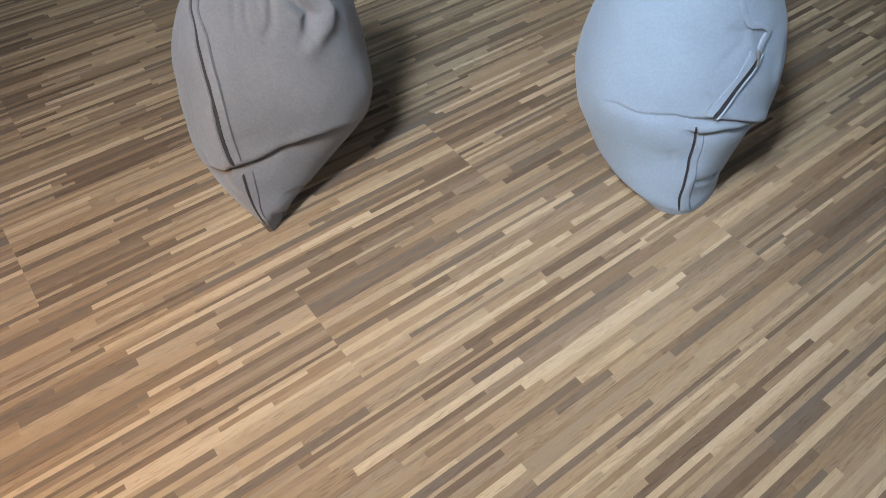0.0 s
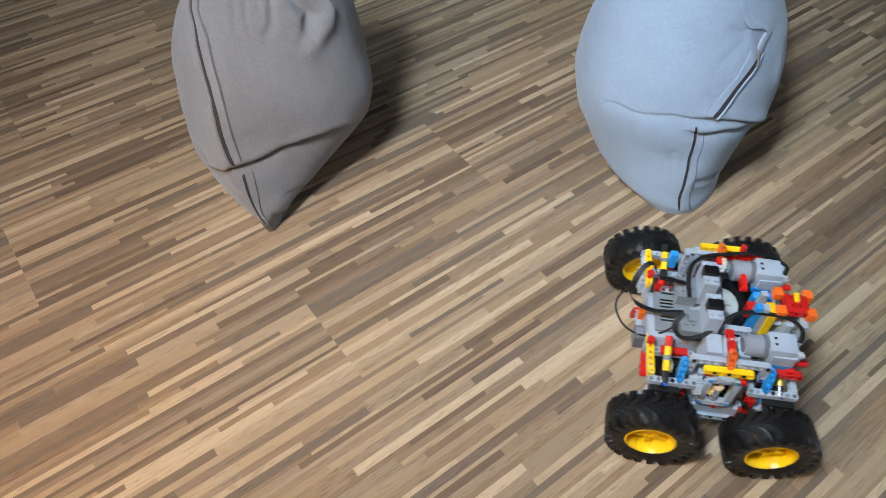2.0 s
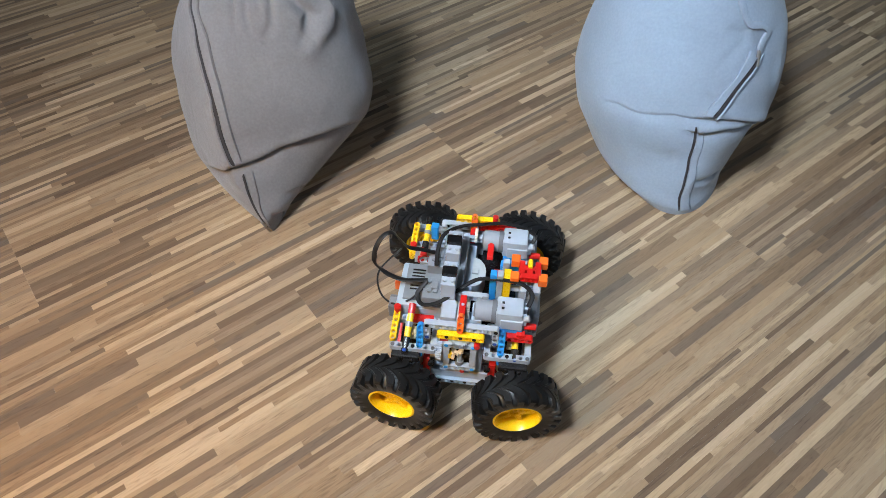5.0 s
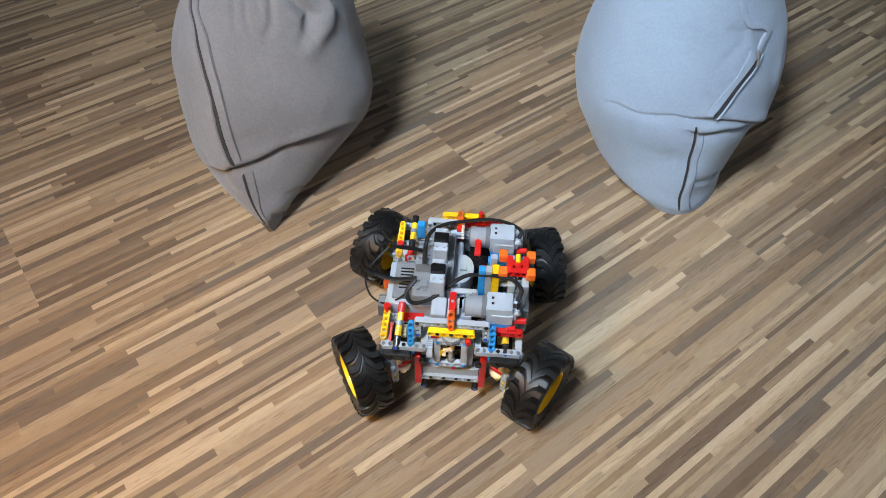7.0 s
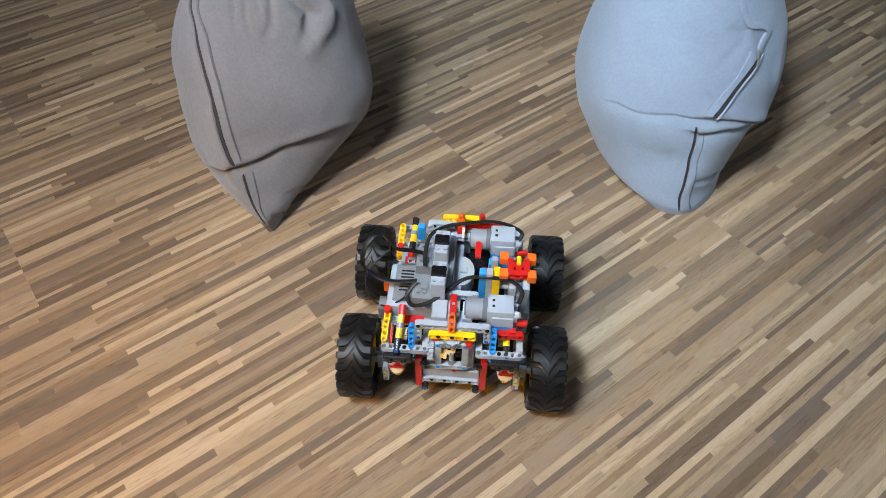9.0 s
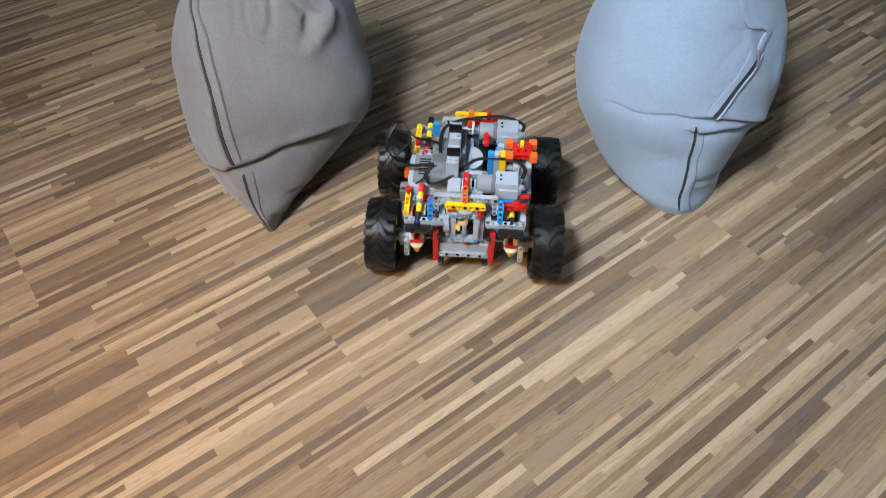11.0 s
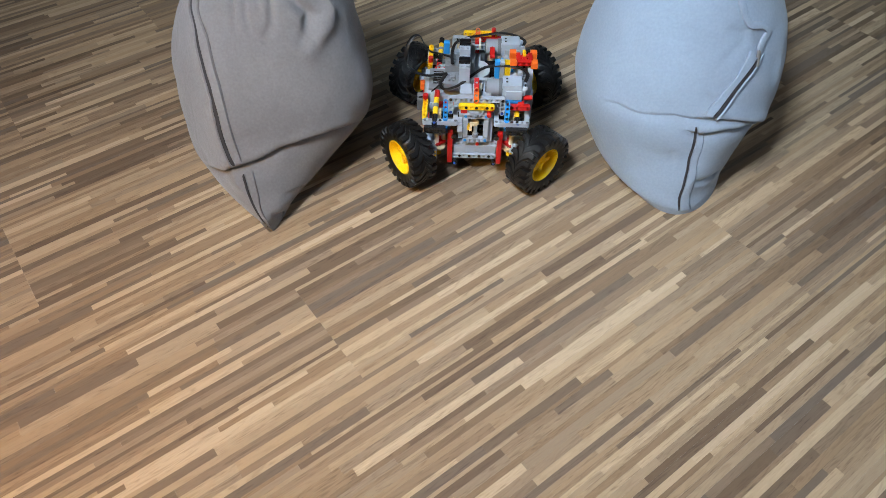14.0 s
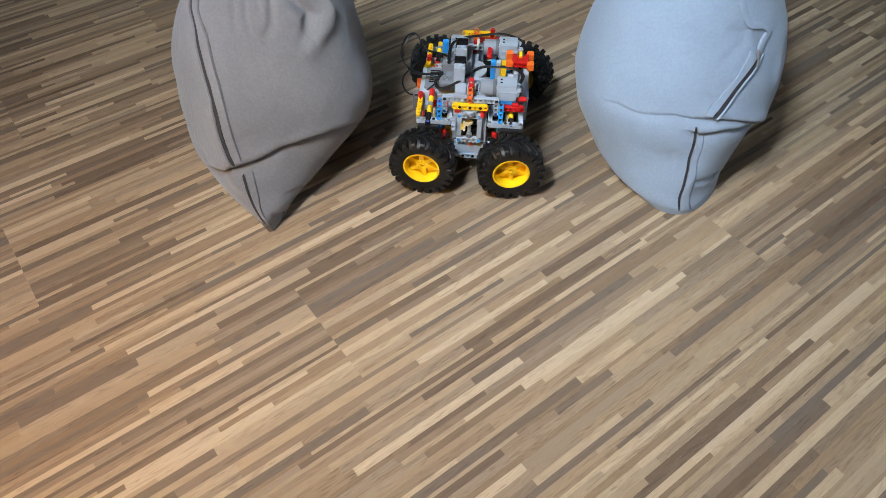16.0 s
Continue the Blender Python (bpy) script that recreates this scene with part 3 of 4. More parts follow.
bean_bag(RIGHT, 0.012, [([(196, 0.1461), (208.2, 0.1607), (220.8, 0.1616), (229.0, 0.1674), (238.2, 0.174), (249.8, 0.1723), (263.8, 0.1707)], 0.0026, 0.0004, 0.0028),
                 ([(246.0, 0.1748), (255.5, 0.1748), (265.0, 0.1732), (277.0, 0.1657), (291.0, 0.1516), (318, 0.122)], 0.006, 0.003, 0.0028),
                 ([(246.0, 0.1549), (258.2, 0.1508), (269.5, 0.1541), (286.8, 0.1483), (293.8, 0.1433), (318, 0.112)], 0.008, 0.003, 0.0028)],
         [([(299.5, 0.055), (281, 0.063), (270, 0.068)], -0.007, 0.006), ([(266, 0.27), (255, 0.252), (246, 0.232)], -0.003, 0.008), ([(266, 0.282), (250, 0.288)], -0.004, 0.007),
          ([(256, 0.195), (245, 0.215)], -0.002, 0.007), ([(259, 0.215), (248, 0.235)], -0.002, 0.006), ([(250, 0.11), (255, 0.07)], -0.002, 0.006), ([(278, 0.26), (292, 0.23), (298, 0.18)], -0.004, 0.012)],
         BLUEGREY, BLUE_THREAD, [(RIGHT_ZIP_UP, RIGHT_HEM_UP, 0.0022), (RIGHT_ZIP_LOW, RIGHT_HEM_LOW, 0.0020)],
         [("zip_tape", RIGHT_ZIP_LOW, 0.0020, 0.0012, 0.0012, TAPE), ("zip_tape", RIGHT_ZIP_UP, 0.0032, 0.0012, 0.0024, TAPE),
          ("seam_edge", RIGHT_ZIP_UP, 0.0024, 0.0026, 0.0068, BLUEGREY), ("piping", RIGHT_PIPING, 0.0055, 0.0042, 0, BLUEGREY)],
         [(275, 0.252, -0.6)], "rounded pale blue-grey canvas bean bag with dark zip")

# ---- the toy vehicle, in millimetres: x across, y towards its rear, z up ----
truck = tagged(new("toy_truck"), "grey brick-built toy truck with big black tyres and open mechanics", "toy vehicle")
MM = 0.001
X, Y, Z = (1, 0, 0), (0, 1, 0), (0, 0, 1)


def put(name, bm, mat, label="", smooth=False, parent=None):
    bmesh.ops.remove_doubles(bm, verts=bm.verts, dist=0.02)
    return part(name, bm, mat, parent or truck, label, MM, smooth)


def mirrored(bm, sx, sy=1):
    bm.transform(Matrix.Diagonal((sx, sy, 1, 1)))
    return bm


RW, HALF = 53.5, 22.0


def tyre_mesh():
    """One moulded piece: swept lugs stand proud of the carcass in two staggered rows, deepest at the shoulder."""
    lugs, per = 22, 14
    cols = lugs * per
    rows = [(28.0, 15, 0, 0), (30.0, 18.5, 0, 0), (36.0, 20.6, 0, 0), (41.5, 21.0, 0, 0.2), (43.6, 20.4, 1.2, 1.2), (45.0, 19.4, 5.6, 2.4), (46.0, 17.8, 7.0, 1.8),
            (48.6, 14.5, 4.6, 0), (50.2, 10.5, 3.2, 0), (51.3, 7.0, 2.2, 0), (52.0, 3.6, 1.5, 0), (52.3, 1.2, 1.2, 0), (52.5, 0.2, 1.0, 0)]
    prof = [(r, -w, h, -o) for r, w, h, o in rows] + [(r, w, h, o) for r, w, h, o in rows[::-1]]
    bm = bmesh.new()
    grid = []
    for r, w, h, o in prof:
        line = []
        lean = -0.30 * math.sin(math.pi / 2 * min(1.0, abs(w) / 13.0))
        for k in range(cols):
            ph = (k + (per // 2 if w > 0 else 0)) % per
            up = 1.0 if ph < (8 if abs(w) > 13 else 10) else 0.0
            a = 2 * math.pi * k / cols + lean
            rr = r + h * up
            line.append(bm.verts.new((w + o * up, rr * math.cos(a), rr * math.sin(a))))
        grid.append(line)
    for p, q in zip(grid, grid[1:]):
        for k in range(cols):
            bm.faces.new((p[k], p[(k + 1) % cols], q[(k + 1) % cols], q[k]))
    return bm


def rim_mesh():
    """Six-spoked dished wheel, its open side towards +x."""
    bm = bmesh.new()
    m = axes((0, 0, 0), (0, 1, 0), (1, 0, 0))
    lathe_into(bm, [(28.6, -15.5), (29.4, -16.5), (27.6, -17), (26, -15), (25.4, 0), (25.4, 4), (26.2, 15), (27.6, 18.5), (29.6, 18), (28.8, 15.5)], m, 48)
    lathe_into(bm, [(25.6, -1), (9, -2.5), (0, -2.5), (0, -5), (9, -5), (25.6, -3.5)], m, 48)
    lathe_into(bm, [(9.6, -9), (9.6, 8.5), (8.9, 9.2), (3.2, 9.2), (3.2, 6.5), (0, 6.5)], m, 24)
    for k in range(6):
        r = Matrix.Rotation(2 * math.pi * k / 6, 4, "X")
        vs = []
        for rad, w, x in ((8.5, 4.2, 8.0), (25.6, 2.6, 6.0)):
            for s in (-1, 1):
                vs.append((bm.verts.new(r @ Vector((x, rad, s * w))), bm.verts.new(r @ Vector((-3, rad, s * w)))))
        a, b, c, d = vs
        for q in ((a[0], b[0], d[0], c[0]), (a[0], c[0], c[1], a[1]), (b[0], d[0], d[1], b[1]), (a[0], b[0], b[1], a[1]), (c[0], d[0], d[1], c[1])):
            bm.faces.new(q)
        lathe_into(bm, [(2.6, 5.5), (2.6, 9.9), (1.7, 9.9), (1.7, 6.0), (0, 6.0)], r @ Matrix.Translation((0, 6.0, 0)) @ m, 10)
    return bm


tyre_bm, rim_bm = tyre_mesh(), rim_mesh()
KX, KY, OFF = 64.0, 76.0, 54.0
hubs = []
first = None
for sx, sy in ((-1, -1), (1, -1), (-1, 1), (1, 1)):
    # knuckle: portal block, kingpin, side beam; origin on the kingpin at axle height
    bm = bmesh.new()
    rod_into(bm, (0, 0, -12), (0, 0, 46), 5.0)
    box_into(bm, 4, 30, -10, 10, -11, 11, 1.2)
    rod_into(bm, (28, 0, 0), (40, 0, 0), 8.0)
    beam_into(bm, 4, axes((18, -20, -14), Z, (0, 1, 0)))
    beam_into(bm, 4, axes((18, 14, -10), Z, (0, 1, 0)))
    box_into(bm, 6, 20, -18, 10, 12, 19, 1.0)
    hub = put("steering_hub", mirrored(bm, sx, -sy), LGREY, "light grey steering knuckle block")
    hub.location = (sx * KX * MM, sy * KY * MM, RW * MM)
    g = bmesh.new()
    gear_into(g, Matrix.Translation((4, -16, 6)) @ Matrix.Rotation(0.6, 4, 'X'), 10.8, 4.0, 20, 4)
    lathe_into(g, [(4, -5), (9.5, -3), (9.5, -1)], Matrix.Translation((4, -16, 6)) @ Matrix.Rotation(0.6, 4, 'X'), 20)
    put("bevel_gear", mirrored(g, sx, -sy), TAN, parent=hub)
    put("pillar", mirrored(rod((-4, -17, 12), (-4, -17, 34), 3.6), sx, -sy), LGREY, parent=hub)
    put("pillar", mirrored(rod((10, -17, 12), (10, -17, 34), 4.2), sx, -sy), WHITE, parent=hub)
    put("bush", mirrored(rod((4, -14, -15), (4, -14, -3), 4.0), sx, -sy), YELLOW, parent=hub)
    put("pinion", mirrored(gear((31, -2, 12), (0, 1, 0), 9, 6, 16), sx, -sy), DGREY, parent=hub)
    put("clip", mirrored(box(-5, 13, -22, -8, 9.5, 15, 0.8), sx, -sy), RED, parent=hub)
    for zz in (-6, 2):
        put("axle_tip", mirrored(rod((18, -24.5, zz - 8 * 0), (18, -23.6, zz), 2.3), sx, -sy), YELLOW, parent=hub)
    if first is None:
        tyre = part("tyre", tyre_bm, RUBBER, hub, "black rubber chevron tyre", MM, True)
        rim = part("rim", rim_bm, YELLOW, hub, "yellow six-spoked plastic wheel rim", MM, True)
        first = (tyre, rim)
    else:
        tyre, rim = first[0].copy(), first[1].copy()
        for ob in (tyre, rim):
            scene.collection.objects.link(ob)
            ob.parent = hub
    hubs.append((hub, tyre, rim, sx, sy))

# lower deck and side rails
for sx in (-1, 1):
    put("side_beam", beam(15, (sx * 84, -56, 106), Y, Z), LGREY) if sx > 0 else put("side_beam", beam(7, (-84, -32, 84), Y, X), LGREY)
    put("chassis_beam", beam(19, (sx * 44, -72, 72), Y, X), LGREY)
    put("chassis_beam", beam(15, (sx * 28, -56, 96), Y, X), MGREY)
    put("chassis_beam", beam(13, (sx * 60, -48, 92), Y, X), LGREY)
# black fillers: the shade in the body's gaps is put in as colour
put("gearbox_or_shade_block", box(-26, 26, -84, 84, 56, 90, 2), BLACK)
put("gearbox_or_shade_block", box(-40, 40, -50, 50, 62, 100, 2), BLACK)
put("shade_panel", box(-60, 60, -60, 60, 84, 92, 1), BLACK)
for sy in (-1, 1):
    # axle carriers across
    put("cross_beam", beam(11, (-40, sy * 88, 62), X, Y), LGREY)
    put("cross_beam", beam(15, (-56, sy * 76, 96), X, Y), DGREY)
    put("axle", rod((-64, sy * 76, 54), (64, sy * 76, 54), 2.4), DGREY)
    put("steering_link", box(-66, 66, sy * 66 - 4, sy * 66 + 4, 98, 104, 1), BLACK)
    for sx in (-1, 1):
        put("leg", box(sx * 40 - 4, sx * 40 + 4, sy * 96 - 4, sy * 96 + 4, 28, 92, 0.8), RED, "red upright bumper leg")
        put("leg_pin", rod((sx * 32, sy * 98, 33), (sx * 32, sy * 106, 33), 4.2), BLACK)
        put("pin_end", rod((sx * 32, sy * 105, 33), (sx * 32, sy * 107, 33), 2.2), DBLUE)
        put("leg_pin", rod((sx * 34, sy * 98, 85), (sx * 34, sy * 104, 85), 4.0), BLACK)
    for xx in (-24, -8, 8, 24):
        put("bumper_pin", rod((xx, sy * 98.9, 42), (xx, sy * 96, 42), 2.4), BLACK)
    put("red_pin", rod((4, sy * 96, 68), (4, sy * 99, 68), 2.8), RED)
    put("bumper_beam", beam(9, (-32, sy * 95, 42), X, Y), LGREY)
    put("skid_panel", box(-35, 35, sy * 92 - 3, sy * 92 + 3, 47, 62, 1), LGREY)

# front and rear towers
for sy in (-1, 1):
    f = sy * 96
    bm = bmesh.new()
    beam_into(bm, 5, axes((-16, f, 77), X, Y))
    beam_into(bm, 5, axes((-16, f, 125), X, Y))
    for xx in (-16, 16):
        beam_into(bm, 5, axes((xx, f, 85), Z, X))
    if sy < 0:
        put("gear_frame", bm, LGREY, "light grey open frame round tan gears")
        for xx in (-16, 16):
            for zz in (77, 125):
                put("pin", rod((xx, f - 4.4, zz), (xx, f - 2.5, zz), 2.5), BLUE)
        put("drive_axle", rod((0, f + 1, 77), (0, f + 1, 104), 3.0), LGREY)
        put("drive_axle", rod((0, f + 2, 80), (0, f + 2, 88), 5.0), MGREY)
        put("bevel_gear", gear((-3, f + 3, 108), Z, 8.0, 4.0, 12), TAN)
        put("bevel_gear", gear((-8, f + 2, 100), X, 7.0, 4.0, 12), TAN)
        put("bush", rod((-12, f - 1, 98), (-12, f - 1, 108), 3.2), YELLOW)
        put("toothed_gear", gear((0, f + 3, 131), Z, 11.5, 6, 24), LGREY)
        put("toothed_gear", gear((-25, f + 2, 104), X, 12, 7, 24), LGREY)
        put("gearbox_side", box(18, 27, -94, -60, 70, 120, 1), LGREY)
        put("gearbox_side", box(-27, -20, -88, -60, 70, 120, 1), LGREY)
        put("yellow_beam", beam(7, (-24, -95, 141), X, Y), YELLOW, "yellow seven-hole beam")
        put("red_pin", rod((20, -101, 128), (20, -88, 128), 3.6), RED)
        put("red_pin", rod((24, -96, 136), (24, -84, 136), 3.6), RED)
        put("red_bracket", box(-24, -14, -96, -88, 128, 135, 0.8), RED)
    else:
        put("gear_frame", bm, LGREY)
        put("yellow_beam", beam(7, (-20, 68, 164), X, Y), YELLOW, "yellow seven-hole beam")
        put("red_beam", beam(7, (2, 64, 157), X, Y), RED)
        put("red_pin", rod((26, 66, 154), (26, 66, 176), 3.6), RED)

# grey arch behind the yellow beam
bm = bmesh.new()
beam_into(bm, 5, axes((-40, -88, 150), X, Y))
beam_into(bm, 4, axes((-40, -88, 126), Z, Y))
put("arch_beam", bm, LGREY, "light grey angled beam")
bm = bmesh.new()
beam_into(bm, 5, axes((8, -88, 150), X, Y))
beam_into(bm, 4, axes((40, -88, 126), Z, Y))
put("arch_beam", bm, LGREY, "light grey angled beam")
put("arch_beam", beam(6, (-38, 62, 158), X, Y), LGREY)
put("arch_beam", beam(5, (-38, 58, 126), Z, Y), LGREY)
put("arch_beam", beam(6, (-8, 47, 153), X, Y), LGREY)
put("arch_beam", beam(7, (-24, -44, 152), X, Y), LGREY)
put("blue_pin", rod((-8, 42, 153), (-8, 44.5, 153), 2.4), BLUE)

# shock mounts at the four corners
for sx in (-1, 1):
    bm = bmesh.new()
    frame_into(bm, (min(sx * 32, sx * 80), -100, 113), X, Y, 7, 6)
    put("flat_frame", bm, LGREY, "light grey flat open frame")
    bm = bmesh.new()
    frame_into(bm, (min(sx * 32, sx * 80), 60, 112), X, Y, 7, 5)
    put("flat_frame", bm, LGREY)
    put("frame_tail", beam(5, (sx * 80, -56, 113), Y, Z), LGREY)
    put("blue_beam", beam(6, (sx * 48, -100, 104), (0, 0.33, 1), (0, -1, 0.33)), BLUE, "bright blue beam")
    put("pivot", box(sx * 64 - 17, sx * 64 + 17, -112, -99, 99, 110, 2.5), BLACK)
    for k in (-8, 8):
        put("pivot_pin", rod((sx * 64 + k, -114.5, 104), (sx * 64 + k, -111, 104), 3.0), BLACK)
    put("tan_gear", gear((sx * 58, -78, 112), X, 8, 6, 16), TAN)
    # solid black block painted in as shade under the open frame
    put("gap_shade", box(sx * 60 - 14, sx * 60 + 14, -92, -58, 92, 100, 1), BLACK)


def damper(bottom, top, tip, end):
    a, b = Vector(bottom), Vector(top)
    u = (b - a).normalized()
    ln = (b - a).length
    put("damper_boot", rod(a - u * 2, a + u * ln * 0.27, 4.4), BLACK)
    put("damper_body", rod(a + u * ln * 0.27, a + u * ln * 0.78, 4.0), YELLOW, "yellow damper tube")
    put("damper_ring", rod(a + u * ln * 0.49, a + u * ln * 0.60, 4.5), MGREY)
    put("damper_tip", rod(a + u * ln * 0.78, b, 4.4), tip)
    put("damper_pin", rod(a - u * 1 + Vector((0, -end, 4.0)), a - u * 1 + Vector((0, -end, 5.2)), 2.4), DBLUE)


damper((-65, -104, 113), (-62, -54, 138), RED, 2)
damper((65, -100, 111), (63, -58, 130), RED, 2)
damper((-62, 40, 126), (-60, 84, 142), BLACK, -30)
damper((64, 44, 120), (64, 84, 130), BLACK, -30)
put("red_pin", rod((-63, 36, 120), (-62, 44, 128), 4.5), RED)

put("yellow_liftarm", beam(7, (-81, -93, 118), (0, 1, 0.08), Z), YELLOW, "yellow seven-hole lift arm")
put("yellow_liftarm", beam(7, (-78, 36, 119), (0, 1, 0.10), Z), YELLOW, "yellow seven-hole lift arm")
put("red_stopper", rod((-81, -55, 122), (-81, -55, 131), 4.5), RED)
put("red_stopper", rod((-77, 46, 122), (-77, 46, 131), 4.3), RED)
put("red_bracket", box(-68, -36, -64, -54, 112, 118, 1), RED)
put("red_bracket", box(-70, -48, 30, 38, 112, 118, 1), RED)
put("cross_beam", beam(4, (-62, -48, 126), X, (0, -0.5, 1)), LGREY)
put("cross_beam", beam(3, (-62, 24, 126), X, (0, -0.5, 1)), LGREY)
put("blue_bracket", box(-56, -46, 60, 70, 126, 150, 2), BLUE)

# front drive stack between battery and motor
for x0, x1, mt in ((-26, -8, LGREY), (-7, 2, LGREY), (10, 22, LGREY)):
    put("gearbox_or_shade_block", box(x0, x1, -80, -54, 118, 154, 1.5), mt)
put("gearbox_or_shade_block", box(-22, 20, -86, -62, 112, 146, 1.5), LGREY)
put("clutch_gear", gear((5, -64, 150), X, 10, 3.5, 24), WHITE)
put("red_beam", beam(4, (-1, -79, 161), Y, X), RED, "red beam with axle hole")
put("orange_connector", beam(3, (-1, -92, 150), (0, 0.45, 0.9), (0, -0.9, 0.45)), ORANGE)
put("clutch_gear", gear((4, 47, 158), X, 9, 3.5, 24), WHITE)
put("gearbox_or_shade_block", box(-24, 14, 50, 66, 110, 150, 1.5), MGREY)
put("red_block", box(-4, 3, 48, 60, 140, 160, 1), RED)
put("orange_connector", beam(3, (0, 58, 158), (0, 0.35, 0.9), (0, -0.9, 0.35)), ORANGE)


def motor(y, z):
    """A toy gear motor lying across, its drive to the inner side."""
    put("motor_barrel", rod((14, y, z), (42, y, z), 13.0, 28), MOTOR, "mid grey round motor barrel", True)
    put("motor_collar", rod((12, y, z), (18, y, z), 9.0, 24), DGREY, "", True)
    bm = box(38, 69, y - 13.5, y + 13.5, z - 13, z + 13.5, 3.0)
    put("motor_housing", bm, LGREY, "light grey motor housing", True)
    put("motor_collar", rod((33, y, z), (39, y, z), 13.9, 28), DGREY, "", True)
    put("housing_step", box(44, 69.6, y - 15.5, y - 12, z - 12, z + 4, 1.2), LGREY)
    put("housing_lug", box(66, 74, y - 12, y - 3, z - 7, z + 6, 1.2), LGREY)
    put("housing_lug", box(66, 74, y + 3, y + 12, z - 7, z + 6, 1.2), LGREY)
    for s in (-1, 1):
        put("end_pin", rod((70, y + s * 9, z + 3), (77, y + s * 9, z + 6), 3.6), LGREY)
    put("red_pin", rod((72, y - 8, z - 12), (86, y - 8, z - 12), 4.0), RED)
    for s in (-1, 1):
        put("vent_slot", box(44, 47, y + s * 4 - 1.5, y + s * 4 + 1.5, z + 13.2, z + 13.8), BLACK)
    put("blue_strip", box(40, 70, y - 15, y - 9, z - 19, z - 13, 0.8), BLUE)


motor(-66, 157)
motor(42, 157)
put("red_post", box(20, 28, -74, -64, 146, 166, 1.5), RED)
put("grey_post", box(20, 27, -62, -54, 150, 168, 1.5), MGREY)
put("red_beam", beam(6, (40, -84, 134), X, Y), RED)
put("red_block", box(64, 74, -86, -78, 128, 142, 1.5), RED)
put("red_liftarm", beam(4, (24, 14, 158), (0, 1, 0.1), X), RED)
put("red_pin", rod((24, 30, 160), (24, 42, 164), 4.0), RED)

# battery box, its lid and the two receivers
put("battery_box", box(-84, -10, -52, 14, 92, 131, 3), LGREY, "light grey battery box with dark ribbed lid", True)
put("battery_lid", box(-77, -33, -44, 11, 130, 134, 1.5), LIDGREY, "mid grey ribbed lid")
for k in range(7):
    put("lid_rib", box(-70, -54, -30 + k * 5, -28.4 + k * 5, 133.8, 134.9), BLACK)
put("battery_latch", box(-96, -82, -44, -24, 90, 112, 2), DGREY)
put("latch_cap", box(-95, -86, -40, -30, 110, 115, 1.5), MGREY)
put("orange_switch", box(-92, -84, -14, -4, 108, 122, 1.5), ORANGE)
put("deck_wall", box(-12, -4, -48, 46, 110, 157, 1.5), MGREY, "mid grey upright deck panel")
put("deck_slope", box(-4, 6, -44, 46, 112, 140, 1.5, Matrix.Identity(4)), LGREY)
for cy in (15, -34):
    put("plug_plate", box(-52, -28, cy - 18, cy + 14, 134, 150, 1.2), LIDGREY, "mid grey cable plug")
    for k in (-8, 6):
        put("plug_stud", rod((-45, cy + k, 149.5), (-45, cy + k, 152.5), 2.6), LIDGREY)
        put("plug_stud", rod((-37, cy + k, 149.5), (-37, cy + k, 152.5), 2.6), LIDGREY)
    put("plug_clip", box(-42, -34, cy - 6, cy + 4, 150, 154, 1), LIDGREY)
    put("receiver", box(-29, -12, cy - 19, cy + 17, 140, 180, 1.2), LGREY, "light grey receiver with glossy black eye")
    put("receiver_eye", box(-29.6, -11.4, cy - 6.5, cy + 6.5, 172, 185.5, 2.5), GLOSSY, "glossy black window", True)
    for dx in (-25, -16):
        for dy in (-12.5, 12):
            put("stud", rod((dx, cy + dy, 179.5), (dx, cy + dy, 182.2), 2.5), LGREY)
bm = bmesh.new()
for k in range(17):
    a = math.pi * k / 16 - math.pi / 2
    for zz in (118, 142):
        bm.verts.new((4 + 17 * math.cos(a), 1 + 23 * math.sin(a), zz))
bm.verts.ensure_lookup_table()
for k in range(16):
    bm.faces.new([bm.verts[i] for i in (2 * k, 2 * k + 2, 2 * k + 3, 2 * k + 1)])
bm.faces.new([bm.verts[i] for i in range(1, 34, 2)])
bm.faces.new([bm.verts[i] for i in range(32, -1, -2)])
bm.faces.new([bm.verts[i] for i in (0, 1, 33, 32)])
put("round_cover", bm, SMOKE, "pale clouded half-round cover")
put("cover_bar", box(4, 12, -3, 5, 141, 145, 1), SMOKE)

# coloured gearshift block on the other side
put("shift_block", box(60, 86, -17, -9, 168, 178, 1.0), RED, "red connector block with yellow pin")
for ox in (63.5, 73, 82.5):
    put("connector", beam(3, (ox, -21, 175), Y, X, 6.6), RED)
    # black bar painted in for the dark of the gaps at the connectors
    put("connector_shade", box(ox - 2.2, ox + 2.2, -24, -2, 164, 170), BLACK)
put("red_beam", beam(3, (65, -25.5, 175), X, Y), RED)
put("yellow_pin", rod((73, -15, 180.5), (73, -4, 182), 2.8), YELLOW)
for ox in (56, 89):
    for oy in (1, -25):
        put("orange_end", box(ox - 5.5, ox + 5, oy - 6.5, oy + 5.5, 167, 178, 1.2), ORANGE)
for ox in (45, 67, 83):
    put("grey_upright", box(ox - 4, ox + 4, -40 if ox > 50 else 0, 8, 118, 166, 1.2), LGREY)
put("rack", gear((75, -30, 152), X, 9, 8, 16), MGREY)
put("rack", box(72, 78, -46, -20, 120, 150, 1), DGREY)
put("yellow_block", box(43, 52, -32, -12, 118, 171, 1), YELLOW)
put("grey_upright", box(35.5, 42.5, -30, -20, 118, 177, 1), LGREY)
put("blue_block", box(27, 35, -30, -21, 118, 178, 1), BLUE)
put("blue_block", box(38, 60, 8, 18, 132, 150, 1), BLUE)
put("grey_axle", rod((34, -24, 150), (64, -24, 150), 4.0), LGREY)
